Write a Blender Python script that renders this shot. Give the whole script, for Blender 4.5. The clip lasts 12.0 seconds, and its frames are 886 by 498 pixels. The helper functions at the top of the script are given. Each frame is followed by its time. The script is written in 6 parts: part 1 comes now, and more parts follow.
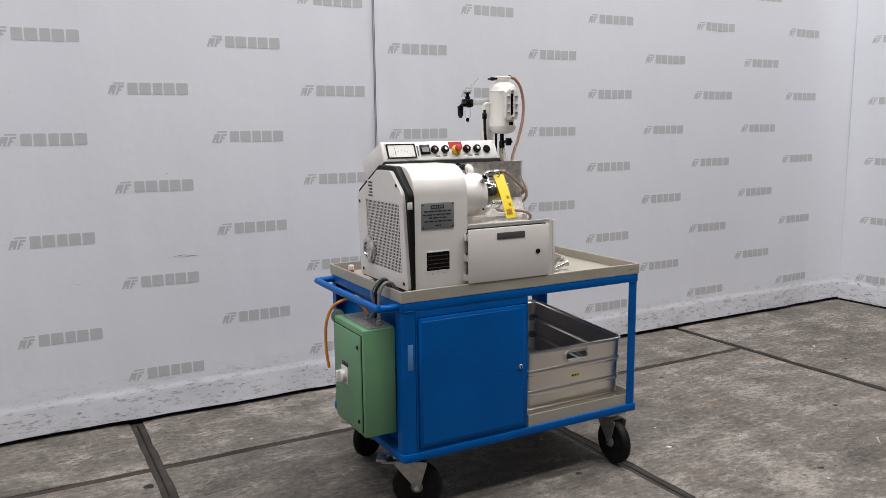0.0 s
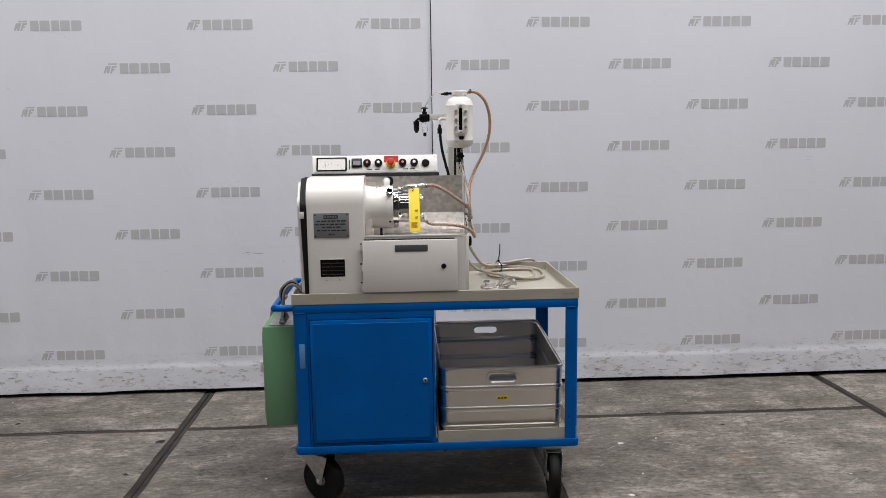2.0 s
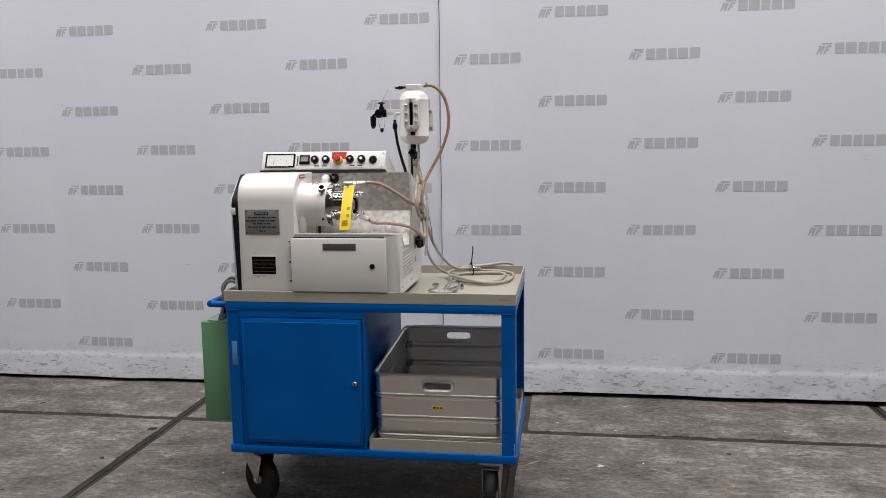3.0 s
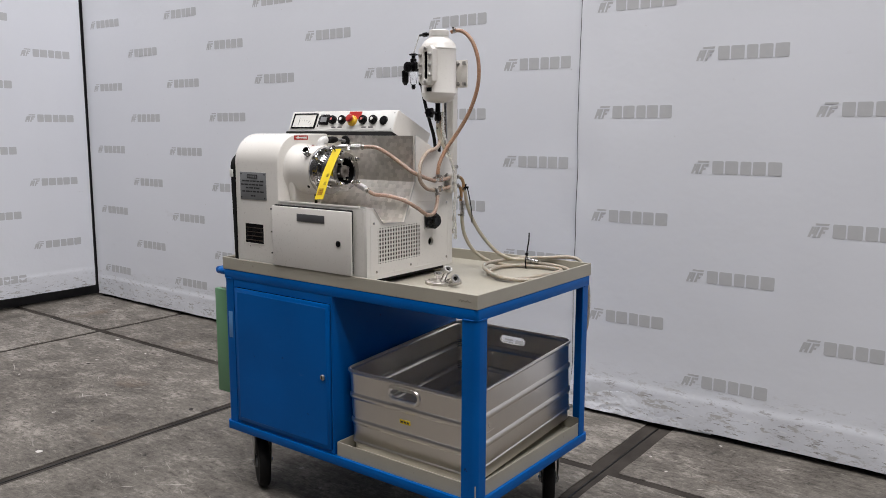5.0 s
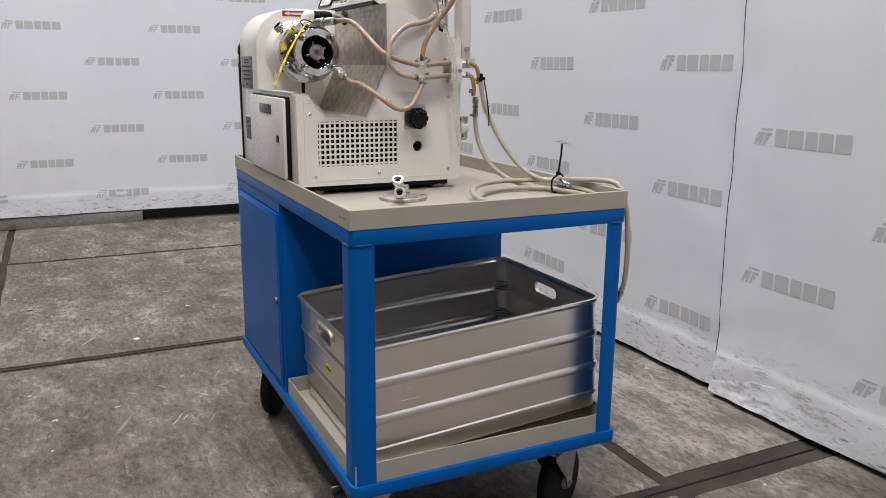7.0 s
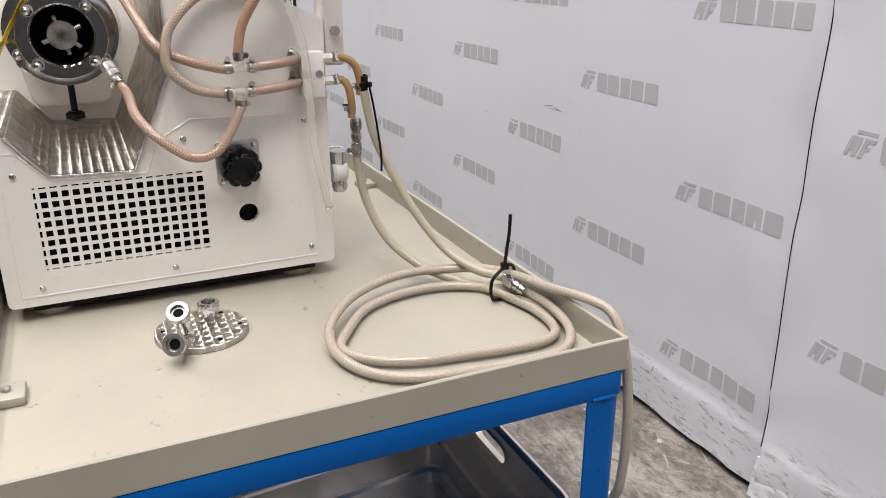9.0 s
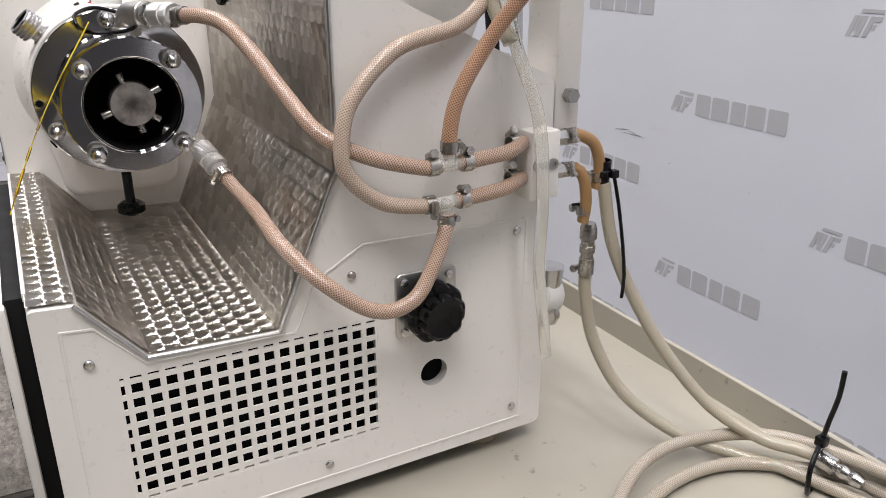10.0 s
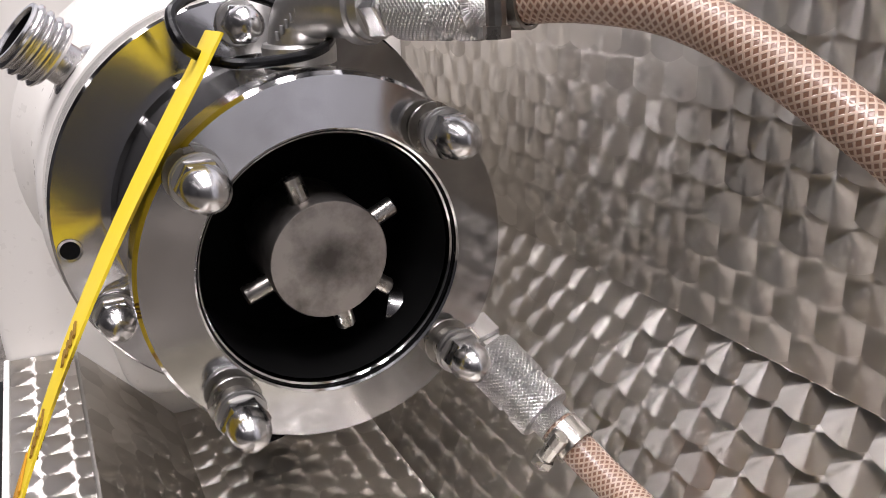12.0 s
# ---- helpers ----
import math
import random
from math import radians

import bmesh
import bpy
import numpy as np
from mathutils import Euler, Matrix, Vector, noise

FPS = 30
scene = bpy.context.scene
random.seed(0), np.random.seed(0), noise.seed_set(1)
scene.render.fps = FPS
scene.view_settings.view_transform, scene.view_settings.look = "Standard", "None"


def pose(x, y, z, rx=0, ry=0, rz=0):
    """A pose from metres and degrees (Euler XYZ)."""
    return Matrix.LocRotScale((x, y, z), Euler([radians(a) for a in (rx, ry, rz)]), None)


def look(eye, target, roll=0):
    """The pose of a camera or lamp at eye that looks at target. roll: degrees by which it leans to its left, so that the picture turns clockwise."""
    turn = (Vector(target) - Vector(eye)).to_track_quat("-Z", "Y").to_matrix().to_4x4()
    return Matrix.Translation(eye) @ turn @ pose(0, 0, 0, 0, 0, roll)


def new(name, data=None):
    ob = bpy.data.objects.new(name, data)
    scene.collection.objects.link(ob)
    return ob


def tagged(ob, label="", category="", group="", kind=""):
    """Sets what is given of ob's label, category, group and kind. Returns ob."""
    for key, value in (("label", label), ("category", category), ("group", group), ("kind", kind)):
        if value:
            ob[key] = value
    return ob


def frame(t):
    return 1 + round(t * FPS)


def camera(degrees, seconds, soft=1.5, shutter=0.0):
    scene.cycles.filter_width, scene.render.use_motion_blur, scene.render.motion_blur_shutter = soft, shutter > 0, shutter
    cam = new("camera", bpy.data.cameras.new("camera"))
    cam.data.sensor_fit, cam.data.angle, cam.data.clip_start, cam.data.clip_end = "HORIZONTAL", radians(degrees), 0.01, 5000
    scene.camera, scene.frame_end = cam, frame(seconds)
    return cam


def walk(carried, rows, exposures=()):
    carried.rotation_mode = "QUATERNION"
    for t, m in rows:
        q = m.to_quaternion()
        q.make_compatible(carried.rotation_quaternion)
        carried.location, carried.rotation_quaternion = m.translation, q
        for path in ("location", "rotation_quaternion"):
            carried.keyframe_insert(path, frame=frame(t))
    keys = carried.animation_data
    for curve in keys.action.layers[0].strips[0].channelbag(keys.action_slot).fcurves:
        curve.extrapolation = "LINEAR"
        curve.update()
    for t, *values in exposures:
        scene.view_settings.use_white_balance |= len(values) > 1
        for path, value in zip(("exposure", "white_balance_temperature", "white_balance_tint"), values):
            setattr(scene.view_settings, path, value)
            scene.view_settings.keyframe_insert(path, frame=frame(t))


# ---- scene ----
cam = camera(58.5, 12.0, soft=0.6)
PATH = [
    (0, (0.016, 0.033, 1.51), (0.969, 1.764, 1.201), -0.6),
    (0.5, (0.37, -0.179, 1.499), (1.1, 1.657, 1.188), -0.5),
    (1, (0.76, -0.36, 1.49), (1.246, 1.555, 1.182), -0.6),
    (1.5, (1.241, -0.487, 1.493), (1.526, 1.473, 1.209), -0.8),
    (2, (1.7, -0.52, 1.496), (1.802, 1.46, 1.229), -0.8),
    (2.5, (2.145, -0.447, 1.466), (2.052, 1.534, 1.205), -0.8),
    (3, (2.58, -0.327, 1.458), (2.284, 1.634, 1.202), -0.8),
    (3.2, (2.723, -0.269, 1.457), (2.348, 1.679, 1.203), -0.7),
    (4.8, (3.6, 0.626, 1.383), (2.503, 2.274, 1.099), 0.2),
    (5, (3.672, 0.757, 1.372), (2.485, 2.339, 1.078), 0.2),
    (5.5, (3.842, 1.103, 1.313), (2.451, 2.507, 1.009), 0.2),
    (6, (3.935, 1.436, 1.28), (2.364, 2.629, 0.953), 0.4),
    (6.5, (3.961, 1.782, 1.221), (2.257, 2.765, 0.859), 0.3),
    (6.7, (3.971, 1.907, 1.191), (2.232, 2.819, 0.809), 0.2),
    (8.3, (3.492, 2.605, 1.294), (1.76, 3.356, 0.633), 0.0),
    (8.5, (3.383, 2.676, 1.313), (1.66, 3.433, 0.638), 0.1),
    (9, (3.113, 2.749, 1.348), (1.41, 3.534, 0.651), -0.0),
    (9.5, (2.821, 2.698, 1.366), (1.145, 3.522, 0.65), -0.0),
    (10, (2.568, 2.64, 1.379), (0.93, 3.533, 0.657), -0.1),
    (10.5, (2.338, 2.597, 1.404), (0.717, 3.528, 0.693), -0.8),
    (11, (2.164, 2.567, 1.376), (0.574, 3.569, 0.693), -1.1),
    (11.5, (2.07, 2.597, 1.362), (0.478, 3.601, 0.687), -1.5),
    (12, (2.001, 2.664, 1.332), (0.328, 3.503, 0.627), -1.9),
]
walk(cam, [(t, look(eye, target, roll)) for t, eye, target, roll in PATH],
     exposures=[(0.0, -0.27, 6430, 11), (3.0, -0.37, 6380, 11), (6.7, -0.24, 6450, 11), (8.3, 0.06, 6700, 12), (9.5, -0.06, 6500, 12), (10.5, -0.19, 6380, 14), (11.4, -0.24, 6380, 16), (12.0, -0.02, 6380, 17)])

# ---- world and light ----
world = bpy.data.worlds.new("hall_air")
scene.world = world
world.use_nodes = True
world.node_tree.nodes["Background"].inputs[0].default_value = (0.9, 0.95, 1.0, 1)
world.node_tree.nodes["Background"].inputs[1].default_value = 0.025


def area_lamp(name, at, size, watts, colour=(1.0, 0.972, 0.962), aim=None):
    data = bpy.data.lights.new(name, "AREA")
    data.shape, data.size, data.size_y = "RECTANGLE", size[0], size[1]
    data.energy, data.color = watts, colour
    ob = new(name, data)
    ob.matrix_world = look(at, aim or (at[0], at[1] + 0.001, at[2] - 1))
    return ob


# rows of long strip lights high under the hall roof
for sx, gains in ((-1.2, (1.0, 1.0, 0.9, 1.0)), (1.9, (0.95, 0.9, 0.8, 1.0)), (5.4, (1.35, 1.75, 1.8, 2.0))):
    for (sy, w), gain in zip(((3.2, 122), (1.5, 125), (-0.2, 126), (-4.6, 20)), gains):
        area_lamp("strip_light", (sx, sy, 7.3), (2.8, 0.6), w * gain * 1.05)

# ---- materials ----
class Nodes:
    """A small wrapper to write node graphs in one line each."""

    def __init__(self, name):
        self.mat = bpy.data.materials.new(name)
        self.mat.use_nodes = True
        self.tree = self.mat.node_tree
        self.bsdf = self.tree.nodes["Principled BSDF"]

    def put(self, socket, value):
        if isinstance(value, bpy.types.NodeSocket):
            self.tree.links.new(value, socket)
        elif isinstance(value, (tuple, list)) and len(value) == 3 and socket.type == "RGBA":
            socket.default_value = (*value, 1)
        else:
            socket.default_value = value

    def add(self, kind, out=0, props=None, **inputs):
        n = self.tree.nodes.new(kind)
        if props and "operation" in props:
            n.operation = props["operation"]
        if props and "direction_type" in props:
            n.direction_type = props["direction_type"]
        for key, value in inputs.items():
            name = key.replace("_", " ")
            self.put(n.inputs[int(key[1:])] if key[0] == "i" and key[1:].isdigit() else n.inputs[name], value)
        return n.outputs[out]

    def math(self, op, a, b=0.0, c=0.0):
        return self.add("ShaderNodeMath", props={"operation": op}, i0=a, i1=b, i2=c)

    def vec(self, op, a, b=(0, 0, 0), out=0):
        return self.add("ShaderNodeVectorMath", out, {"operation": op}, i0=a, i1=b)

    def noise(self, scale, detail=4.0, rough=0.55, where=None, out=0, stretch=None):
        where = where or self.add("ShaderNodeTexCoord", 3)
        if stretch:
            where = self.vec("MULTIPLY", where, stretch)
        return self.add("ShaderNodeTexNoise", out, Vector=where, Scale=scale, Detail=detail, Roughness=rough)

    def ramp(self, fac, *stops):
        n = self.tree.nodes.new("ShaderNodeValToRGB")
        self.put(n.inputs[0], fac)
        while len(n.color_ramp.elements) < len(stops):
            n.color_ramp.elements.new(0.5)
        for e, (p, c) in zip(n.color_ramp.elements, stops):
            e.position, e.color = p, (c, c, c, 1) if isinstance(c, (int, float)) else (*c, 1)
        return n.outputs[0]

    def mix(self, fac, a, b, mode="MIX"):
        n = self.tree.nodes.new("ShaderNodeMix")
        n.data_type, n.blend_type = "RGBA", mode
        self.put(n.inputs[0], fac), self.put(n.inputs[6], a), self.put(n.inputs[7], b)
        return n.outputs[2]

    def bump(self, height, strength=0.2, distance=0.002):
        self.put(self.bsdf.inputs["Normal"], self.add("ShaderNodeBump", Height=height, Strength=strength, Distance=distance))

    def set(self, **inputs):
        for key, value in inputs.items():
            self.put(self.bsdf.inputs[key.replace("_", " ")], value)
        return self.mat


def paint(name, colour, rough=0.35, wear=0.12, grain=0.05, coat=0.0, scale=14.0, sheen=0.5, chips=None):
    """Sprayed or brushed paint: faint blotches, handling marks and orange peel."""
    n = Nodes(name)
    blotch = n.ramp(n.noise(scale * 0.35, 5), (0.35, 0.0), (0.75, 1.0))
    fine = n.noise(scale * 9, 3)
    dark = tuple(c * (1 - wear) for c in colour)
    n.bump(n.noise(420, 2), grain, 0.0006)
    tone = n.mix(blotch, colour, dark)
    if chips:
        # small chips and dull scuffs, gathered in patches
        patch = n.ramp(n.noise(5.0, 2), (0.50, 0.0), (0.60, 1.0))
        tone = n.mix(n.math("MULTIPLY", n.ramp(n.noise(55, 4, 0.7), (0.66, 0.0), (0.69, 0.9)), patch), tone, chips)
        tone = n.mix(n.ramp(n.noise(17, 6, 0.75, stretch=(1.0, 1.0, 2.5)), (0.64, 0.0), (0.76, 0.30)), tone, tuple(0.5 * c + 0.10 for c in colour))
    return n.set(Base_Color=tone, Roughness=n.math("ADD", n.math("MULTIPLY", fine, 0.18), rough - 0.09), Coat_Weight=coat, Coat_Roughness=0.12, Specular_IOR_Level=sheen)


def metal(name, colour, rough=0.25, spread=0.12, scale=30.0, stretch=None, dirt=0.25, full=1.0):
    n = Nodes(name)
    smear = n.noise(scale, 5, 0.6, stretch=stretch)
    old = tuple(c * (1 - dirt) for c in colour)
    return n.set(Base_Color=n.mix(n.ramp(smear, (0.4, 0.0), (0.8, 1.0)), colour, old), Metallic=full, Roughness=n.math("MULTIPLY_ADD", smear, spread * 2, rough - spread))


def plastic(name, colour, rough=0.4, vary=0.15, sheen=0.4):
    n = Nodes(name)
    f = n.noise(40, 3)
    return n.set(Base_Color=n.mix(f, colour, tuple(c * (1 - vary) for c in colour)), Roughness=n.math("MULTIPLY_ADD", f, 0.2, rough - 0.1), Specular_IOR_Level=sheen)


def concrete_material():
    """Old hall floor: trowelled blotches, rubbed light patches, oil stains, chips and grit."""
    n = Nodes("worn_concrete")
    plain = n.add("ShaderNodeTexCoord", 3)
    where = n.vec("ADD", plain, n.vec("MULTIPLY", n.vec("SUBTRACT", n.noise(1.4, 3, where=plain, out=1), (0.5, 0.5, 0.5)), (0.20, 0.20, 0.0)))
    big = n.noise(0.8, 5, 0.6, where)
    mid = n.noise(5.0, 8, 0.68, where, stretch=(0.8, 1.3, 1.0))
    small = n.noise(34, 5, 0.7, plain, stretch=(0.8, 1.25, 1.0))
    grit = n.noise(210, 3, 0.7, plain)
    slab = n.add("ShaderNodeObjectInfo", 5)
    tone = n.math("MULTIPLY_ADD", big, 0.45, n.math("MULTIPLY", mid, 0.80))
    tone = n.math("ADD", tone, n.math("MULTIPLY", n.math("SUBTRACT", small, 0.5), 0.50))
    tone = n.math("ADD", tone, n.math("MULTIPLY", n.math("SUBTRACT", n.noise(95, 5, 0.75, plain), 0.5), 0.34))
    tone = n.math("ADD", tone, n.math("MULTIPLY", slab, 0.05))
    base = n.ramp(tone, (0.42, (0.036, 0.032, 0.027)), (0.56, (0.098, 0.088, 0.076)), (0.68, (0.140, 0.127, 0.111)), (0.82, (0.27, 0.248, 0.22)))
    # pale rubbed blotches and dark soaked ones
    base = n.mix(n.ramp(n.noise(11, 6, 0.65, where), (0.60, 0.0), (0.72, 0.45)), base, (0.28, 0.262, 0.235))
    base = n.mix(n.ramp(n.noise(3.1, 6, 0.7, n.vec("ADD", where, (5.0, 2.0, 0.0))), (0.30, 0.7), (0.42, 0.0)), base, (0.055, 0.049, 0.042))
    grain = n.noise(26, 6, 0.78, plain, stretch=(0.45, 1.9, 1.0))
    base = n.mix(n.ramp(grain, (0.35, 0.75), (0.45, 0.0)), base, (0.045, 0.040, 0.034))
    base = n.mix(n.ramp(grain, (0.57, 0.0), (0.66, 0.5)), base, (0.29, 0.27, 0.245))
    base = n.mix(n.ramp(small, (0.32, 0.6), (0.42, 0.0)), base, (0.045, 0.040, 0.035))
    base = n.mix(n.ramp(grit, (0.62, 0.0), (0.72, 0.3)), base, (0.40, 0.38, 0.35))
    base = n.mix(n.ramp(n.noise(2.2, 4, where=where), (0.62, 0.0), (0.76, 0.40)), base, (0.17, 0.115, 0.075))
    # rubbed scratches in two directions, only on worn patches
    worn = n.ramp(n.noise(1.3, 3, where=where), (0.50, 0.0), (0.60, 1.0))
    for turn_by, sway in ((0.45, (1.0, 13.0, 1.0)), (-0.7, (1.3, 11.0, 1.0))):
        turned = n.vec("MULTIPLY", n.add("ShaderNodeVectorRotate", Vector=plain, Axis=(0, 0, 1), Angle=turn_by), sway)
        line = n.ramp(n.noise(4.0, 3, 0.6, turned), (0.66, 0.0), (0.69, 0.6))
        base = n.mix(n.math("MULTIPLY", line, worn), base, (0.42, 0.40, 0.365))
    # dark pits and pale flakes of uneven outline and size
    ragged = n.vec("ADD", plain, n.vec("MULTIPLY", n.vec("SUBTRACT", n.noise(45, 3, where=plain, out=1), (0.5, 0.5, 0.5)), (0.035, 0.035, 0.0)))
    for scale, shift, lo, hi, colour in ((1.7, 0.0, 0.050, 0.058, (0.010, 0.009, 0.008)), (4.3, 7.1, 0.052, 0.062, (0.020, 0.018, 0.016)), (2.3, 3.3, 0.034, 0.040, (0.55, 0.53, 0.50)), (6.0, 1.9, 0.038, 0.046, (0.40, 0.38, 0.35))):
        spot = n.add("ShaderNodeTexVoronoi", 0, Vector=n.vec("ADD", ragged, (shift, shift * 0.6, 0.0)), Scale=scale)
        base = n.mix(n.ramp(spot, (lo, 0.95), (hi, 0.0)), base, colour)
    n.bump(n.math("ADD", n.math("MULTIPLY", mid, 0.8), n.math("ADD", n.math("MULTIPLY", small, 0.4), n.math("MULTIPLY", grit, 0.2))), 0.35, 0.005)
    return n.set(Base_Color=base, Roughness=n.ramp(mid, (0.3, 0.55), (0.7, 0.85)), Specular_IOR_Level=0.2)


def vinyl_material():
    """White printed tarpaulin: soft sags, creases, scuffs and grime along the hem."""
    n = Nodes("white_vinyl_tarpaulin")
    where = n.add("ShaderNodeTexCoord", 3)
    split = n.tree.nodes.new("ShaderNodeSeparateXYZ")
    n.put(split.inputs[0], where)
    height = split.outputs[2]
    cloud = n.noise(0.7, 4, 0.5, where)
    rub = n.noise(2.4, 7, 0.7, where, stretch=(1.0, 1.0, 3.0))
    base = n.mix(cloud, (0.68, 0.695, 0.735), (0.62, 0.635, 0.675))
    base = n.mix(n.ramp(rub, (0.66, 0.0), (0.78, 0.28)), base, (0.42, 0.41, 0.40))
    grime = n.noise(4.0, 8, 0.72, where, stretch=(1.0, 1.0, 2.2))
    low = n.ramp(n.math("ADD", height, n.math("MULTIPLY", n.noise(1.6, 4, where=where), 0.22)), (0.08, 0.35), (0.30, 0.0))
    base = n.mix(n.math("MULTIPLY", low, n.ramp(grime, (0.42, 0.0), (0.66, 0.9))), base, (0.20, 0.185, 0.165))
    scratch = n.noise(9.0, 2, 0.5, where, stretch=(1.0, 1.0, 14.0))
    base = n.mix(n.ramp(n.math("MULTIPLY", scratch, n.ramp(n.noise(1.1, 2, where=where), (0.5, 0.0), (0.7, 1.0))), (0.66, 0.0), (0.7, 0.5)), base, (0.33, 0.33, 0.33))
    # crisp dirt flecks, rubbed heel marks and paint scrapes along the foot
    foot = n.ramp(height, (0.13, 1.0), (0.27, 0.0))
    fleck = n.noise(30, 6, 0.75, where, stretch=(0.5, 0.5, 2.0))
    base = n.mix(n.math("MULTIPLY", foot, n.ramp(fleck, (0.58, 0.0), (0.62, 0.8))), base, (0.18, 0.165, 0.15))
    scrape = n.noise(13, 5, 0.7, where, stretch=(1.0, 1.0, 2.6))
    base = n.mix(n.math("MULTIPLY", foot, n.ramp(scrape, (0.56, 0.0), (0.62, 0.75))), base, (0.36, 0.345, 0.325))
    base = n.mix(n.math("MULTIPLY", foot, n.ramp(scrape, (0.34, 0.5), (0.38, 0.0))), base, (0.80, 0.80, 0.80))
    speck = n.noise(70, 2, 0.5, where)
    base = n.mix(n.ramp(speck, (0.785, 0.0), (0.80, 0.6)), base, (0.20, 0.16, 0.12))
    wave = n.math("ADD", n.noise(0.9, 3, where=where, stretch=(1.0, 1.0, 0.35)), n.math("MULTIPLY", n.noise(7.0, 3, where=where), 0.12))
    n.bump(wave, 0.5, 0.05)
    return n.set(Base_Color=base, Roughness=0.42)


def perlage_material():
    """Engine-turned stainless sheet: rows of overlapping brushed discs."""
    n = Nodes("engine_turned_stainless")
    uv = n.add("ShaderNodeUVMap")
    split = n.tree.nodes.new("ShaderNodeSeparateXYZ")
    n.put(split.inputs[0], uv)
    u, v = split.outputs[0], split.outputs[1]
    a, b, radius = 0.0165, 0.0132, 0.0130
    first = n.math("FLOOR", n.math("DIVIDE", n.math("ADD", v, radius), b))

    def disc(row_of):
        """Offsets from the nearest disc centre of one row; rows are staggered and a little uneven."""
        dv_of = n.math("SUBTRACT", v, n.math("MULTIPLY", row_of, b))
        uneven = n.math("MULTIPLY", n.math("SINE", n.math("MULTIPLY", row_of, 12.9)), a * 0.10)
        us = n.math("ADD", u, n.math("ADD", uneven, n.math("MULTIPLY", row_of, a * 0.5)))
        col_of = n.math("ROUND", n.math("DIVIDE", us, a))
        return n.math("SUBTRACT", us, n.math("MULTIPLY", col_of, a)), dv_of, col_of

    second = n.math("SUBTRACT", first, 1.0)
    du1, dv1, col1 = disc(first)
    du2, dv2, col2 = disc(second)
    inside = n.math("LESS_THAN", n.math("ADD", n.math("MULTIPLY", du1, du1), n.math("MULTIPLY", dv1, dv1)), radius * radius)
    pick = lambda p, q: n.math("MULTIPLY_ADD", inside, n.math("SUBTRACT", p, q), q)
    du, dv, col, row = pick(du1, du2), pick(dv1, dv2), pick(col1, col2), pick(first, second)
    key = n.tree.nodes.new("ShaderNodeCombineXYZ")
    n.put(key.inputs[0], col), n.put(key.inputs[1], row)
    rnd = n.add("ShaderNodeTexWhiteNoise", 0, Vector=key.outputs[0])
    normal = n.add("ShaderNodeNewGeometry", 1)
    tang = n.add("ShaderNodeTangent", props={"direction_type": "UV_MAP"})
    bitang = n.vec("CROSS_PRODUCT", normal, tang)
    spread = lambda s: n.add("ShaderNodeCombineXYZ", X=s, Y=s, Z=s)
    # grooves run round each disc, so the gloss spreads along its radius
    circ = n.vec("ADD", n.vec("MULTIPLY", tang, spread(du)), n.vec("MULTIPLY", bitang, spread(dv)))
    # each disc is very slightly dished
    dish = 0.03 / radius
    lean_u, lean_v = n.math("MULTIPLY", du, dish), n.math("MULTIPLY", dv, dish)
    tilt = n.vec("ADD", normal, n.vec("ADD", n.vec("MULTIPLY", tang, spread(lean_u)), n.vec("MULTIPLY", bitang, spread(lean_v))))
    jitter = n.vec("MULTIPLY", n.vec("SUBTRACT", n.add("ShaderNodeTexWhiteNoise", 1, Vector=key.outputs[0]), (0.5, 0.5, 0.5)), (0.04, 0.04, 0.04))
    tone = n.mix(rnd, (0.68, 0.65, 0.605), (0.47, 0.445, 0.41))
    gloss = n.tree.nodes.new("ShaderNodeBsdfAnisotropic")
    gloss.distribution = "BECKMANN"
    n.put(gloss.inputs["Color"], tone)
    n.put(gloss.inputs["Roughness"], 0.41)
    n.put(gloss.inputs["Anisotropy"], -0.71)
    n.put(gloss.inputs["Normal"], n.vec("NORMALIZE", n.vec("ADD", tilt, jitter)))
    n.put(gloss.inputs["Tangent"], n.vec("NORMALIZE", circ))
    n.tree.links.new(gloss.outputs[0], n.tree.nodes["Material Output"].inputs["Surface"])
    n.tree.nodes.remove(n.bsdf)
    return n.mat


def turned_material(name="turned_steel", rough=0.06, bright=0.92, aniso=0.6, axis=None):
    """Lathe-turned steel: fine rings and faint handling stains; axis is (y, z) of the turning axis."""
    n = Nodes(name)
    if axis:
        off = n.vec("MULTIPLY", n.vec("SUBTRACT", n.add("ShaderNodeNewGeometry"), (0, *axis)), (0, 1, 1))
        away = n.vec("LENGTH", off, out=1)
        groove = n.noise(1.0, 3, 0.7, where=n.add("ShaderNodeCombineXYZ", X=n.math("MULTIPLY", away, 1500.0)))
        n.bump(groove, 0.012, 0.0004)
    t = n.tree.nodes.new("ShaderNodeTangent")
    t.direction_type, t.axis = "RADIAL", "X"
    n.put(n.bsdf.inputs["Tangent"], t.outputs[0])
    smear = n.noise(38, 5, 0.65)
    tone = n.mix(n.ramp(smear, (0.45, 0.0), (0.72, 1.0)), tuple(c * bright for c in (0.66, 0.65, 0.64)), tuple(c * bright for c in (0.52, 0.51, 0.50)))
    return n.set(Base_Color=tone, Metallic=1.0, Roughness=n.math("MULTIPLY_ADD", smear, 0.10, rough), Anisotropic=aniso, Anisotropic_Rotation=0.25)


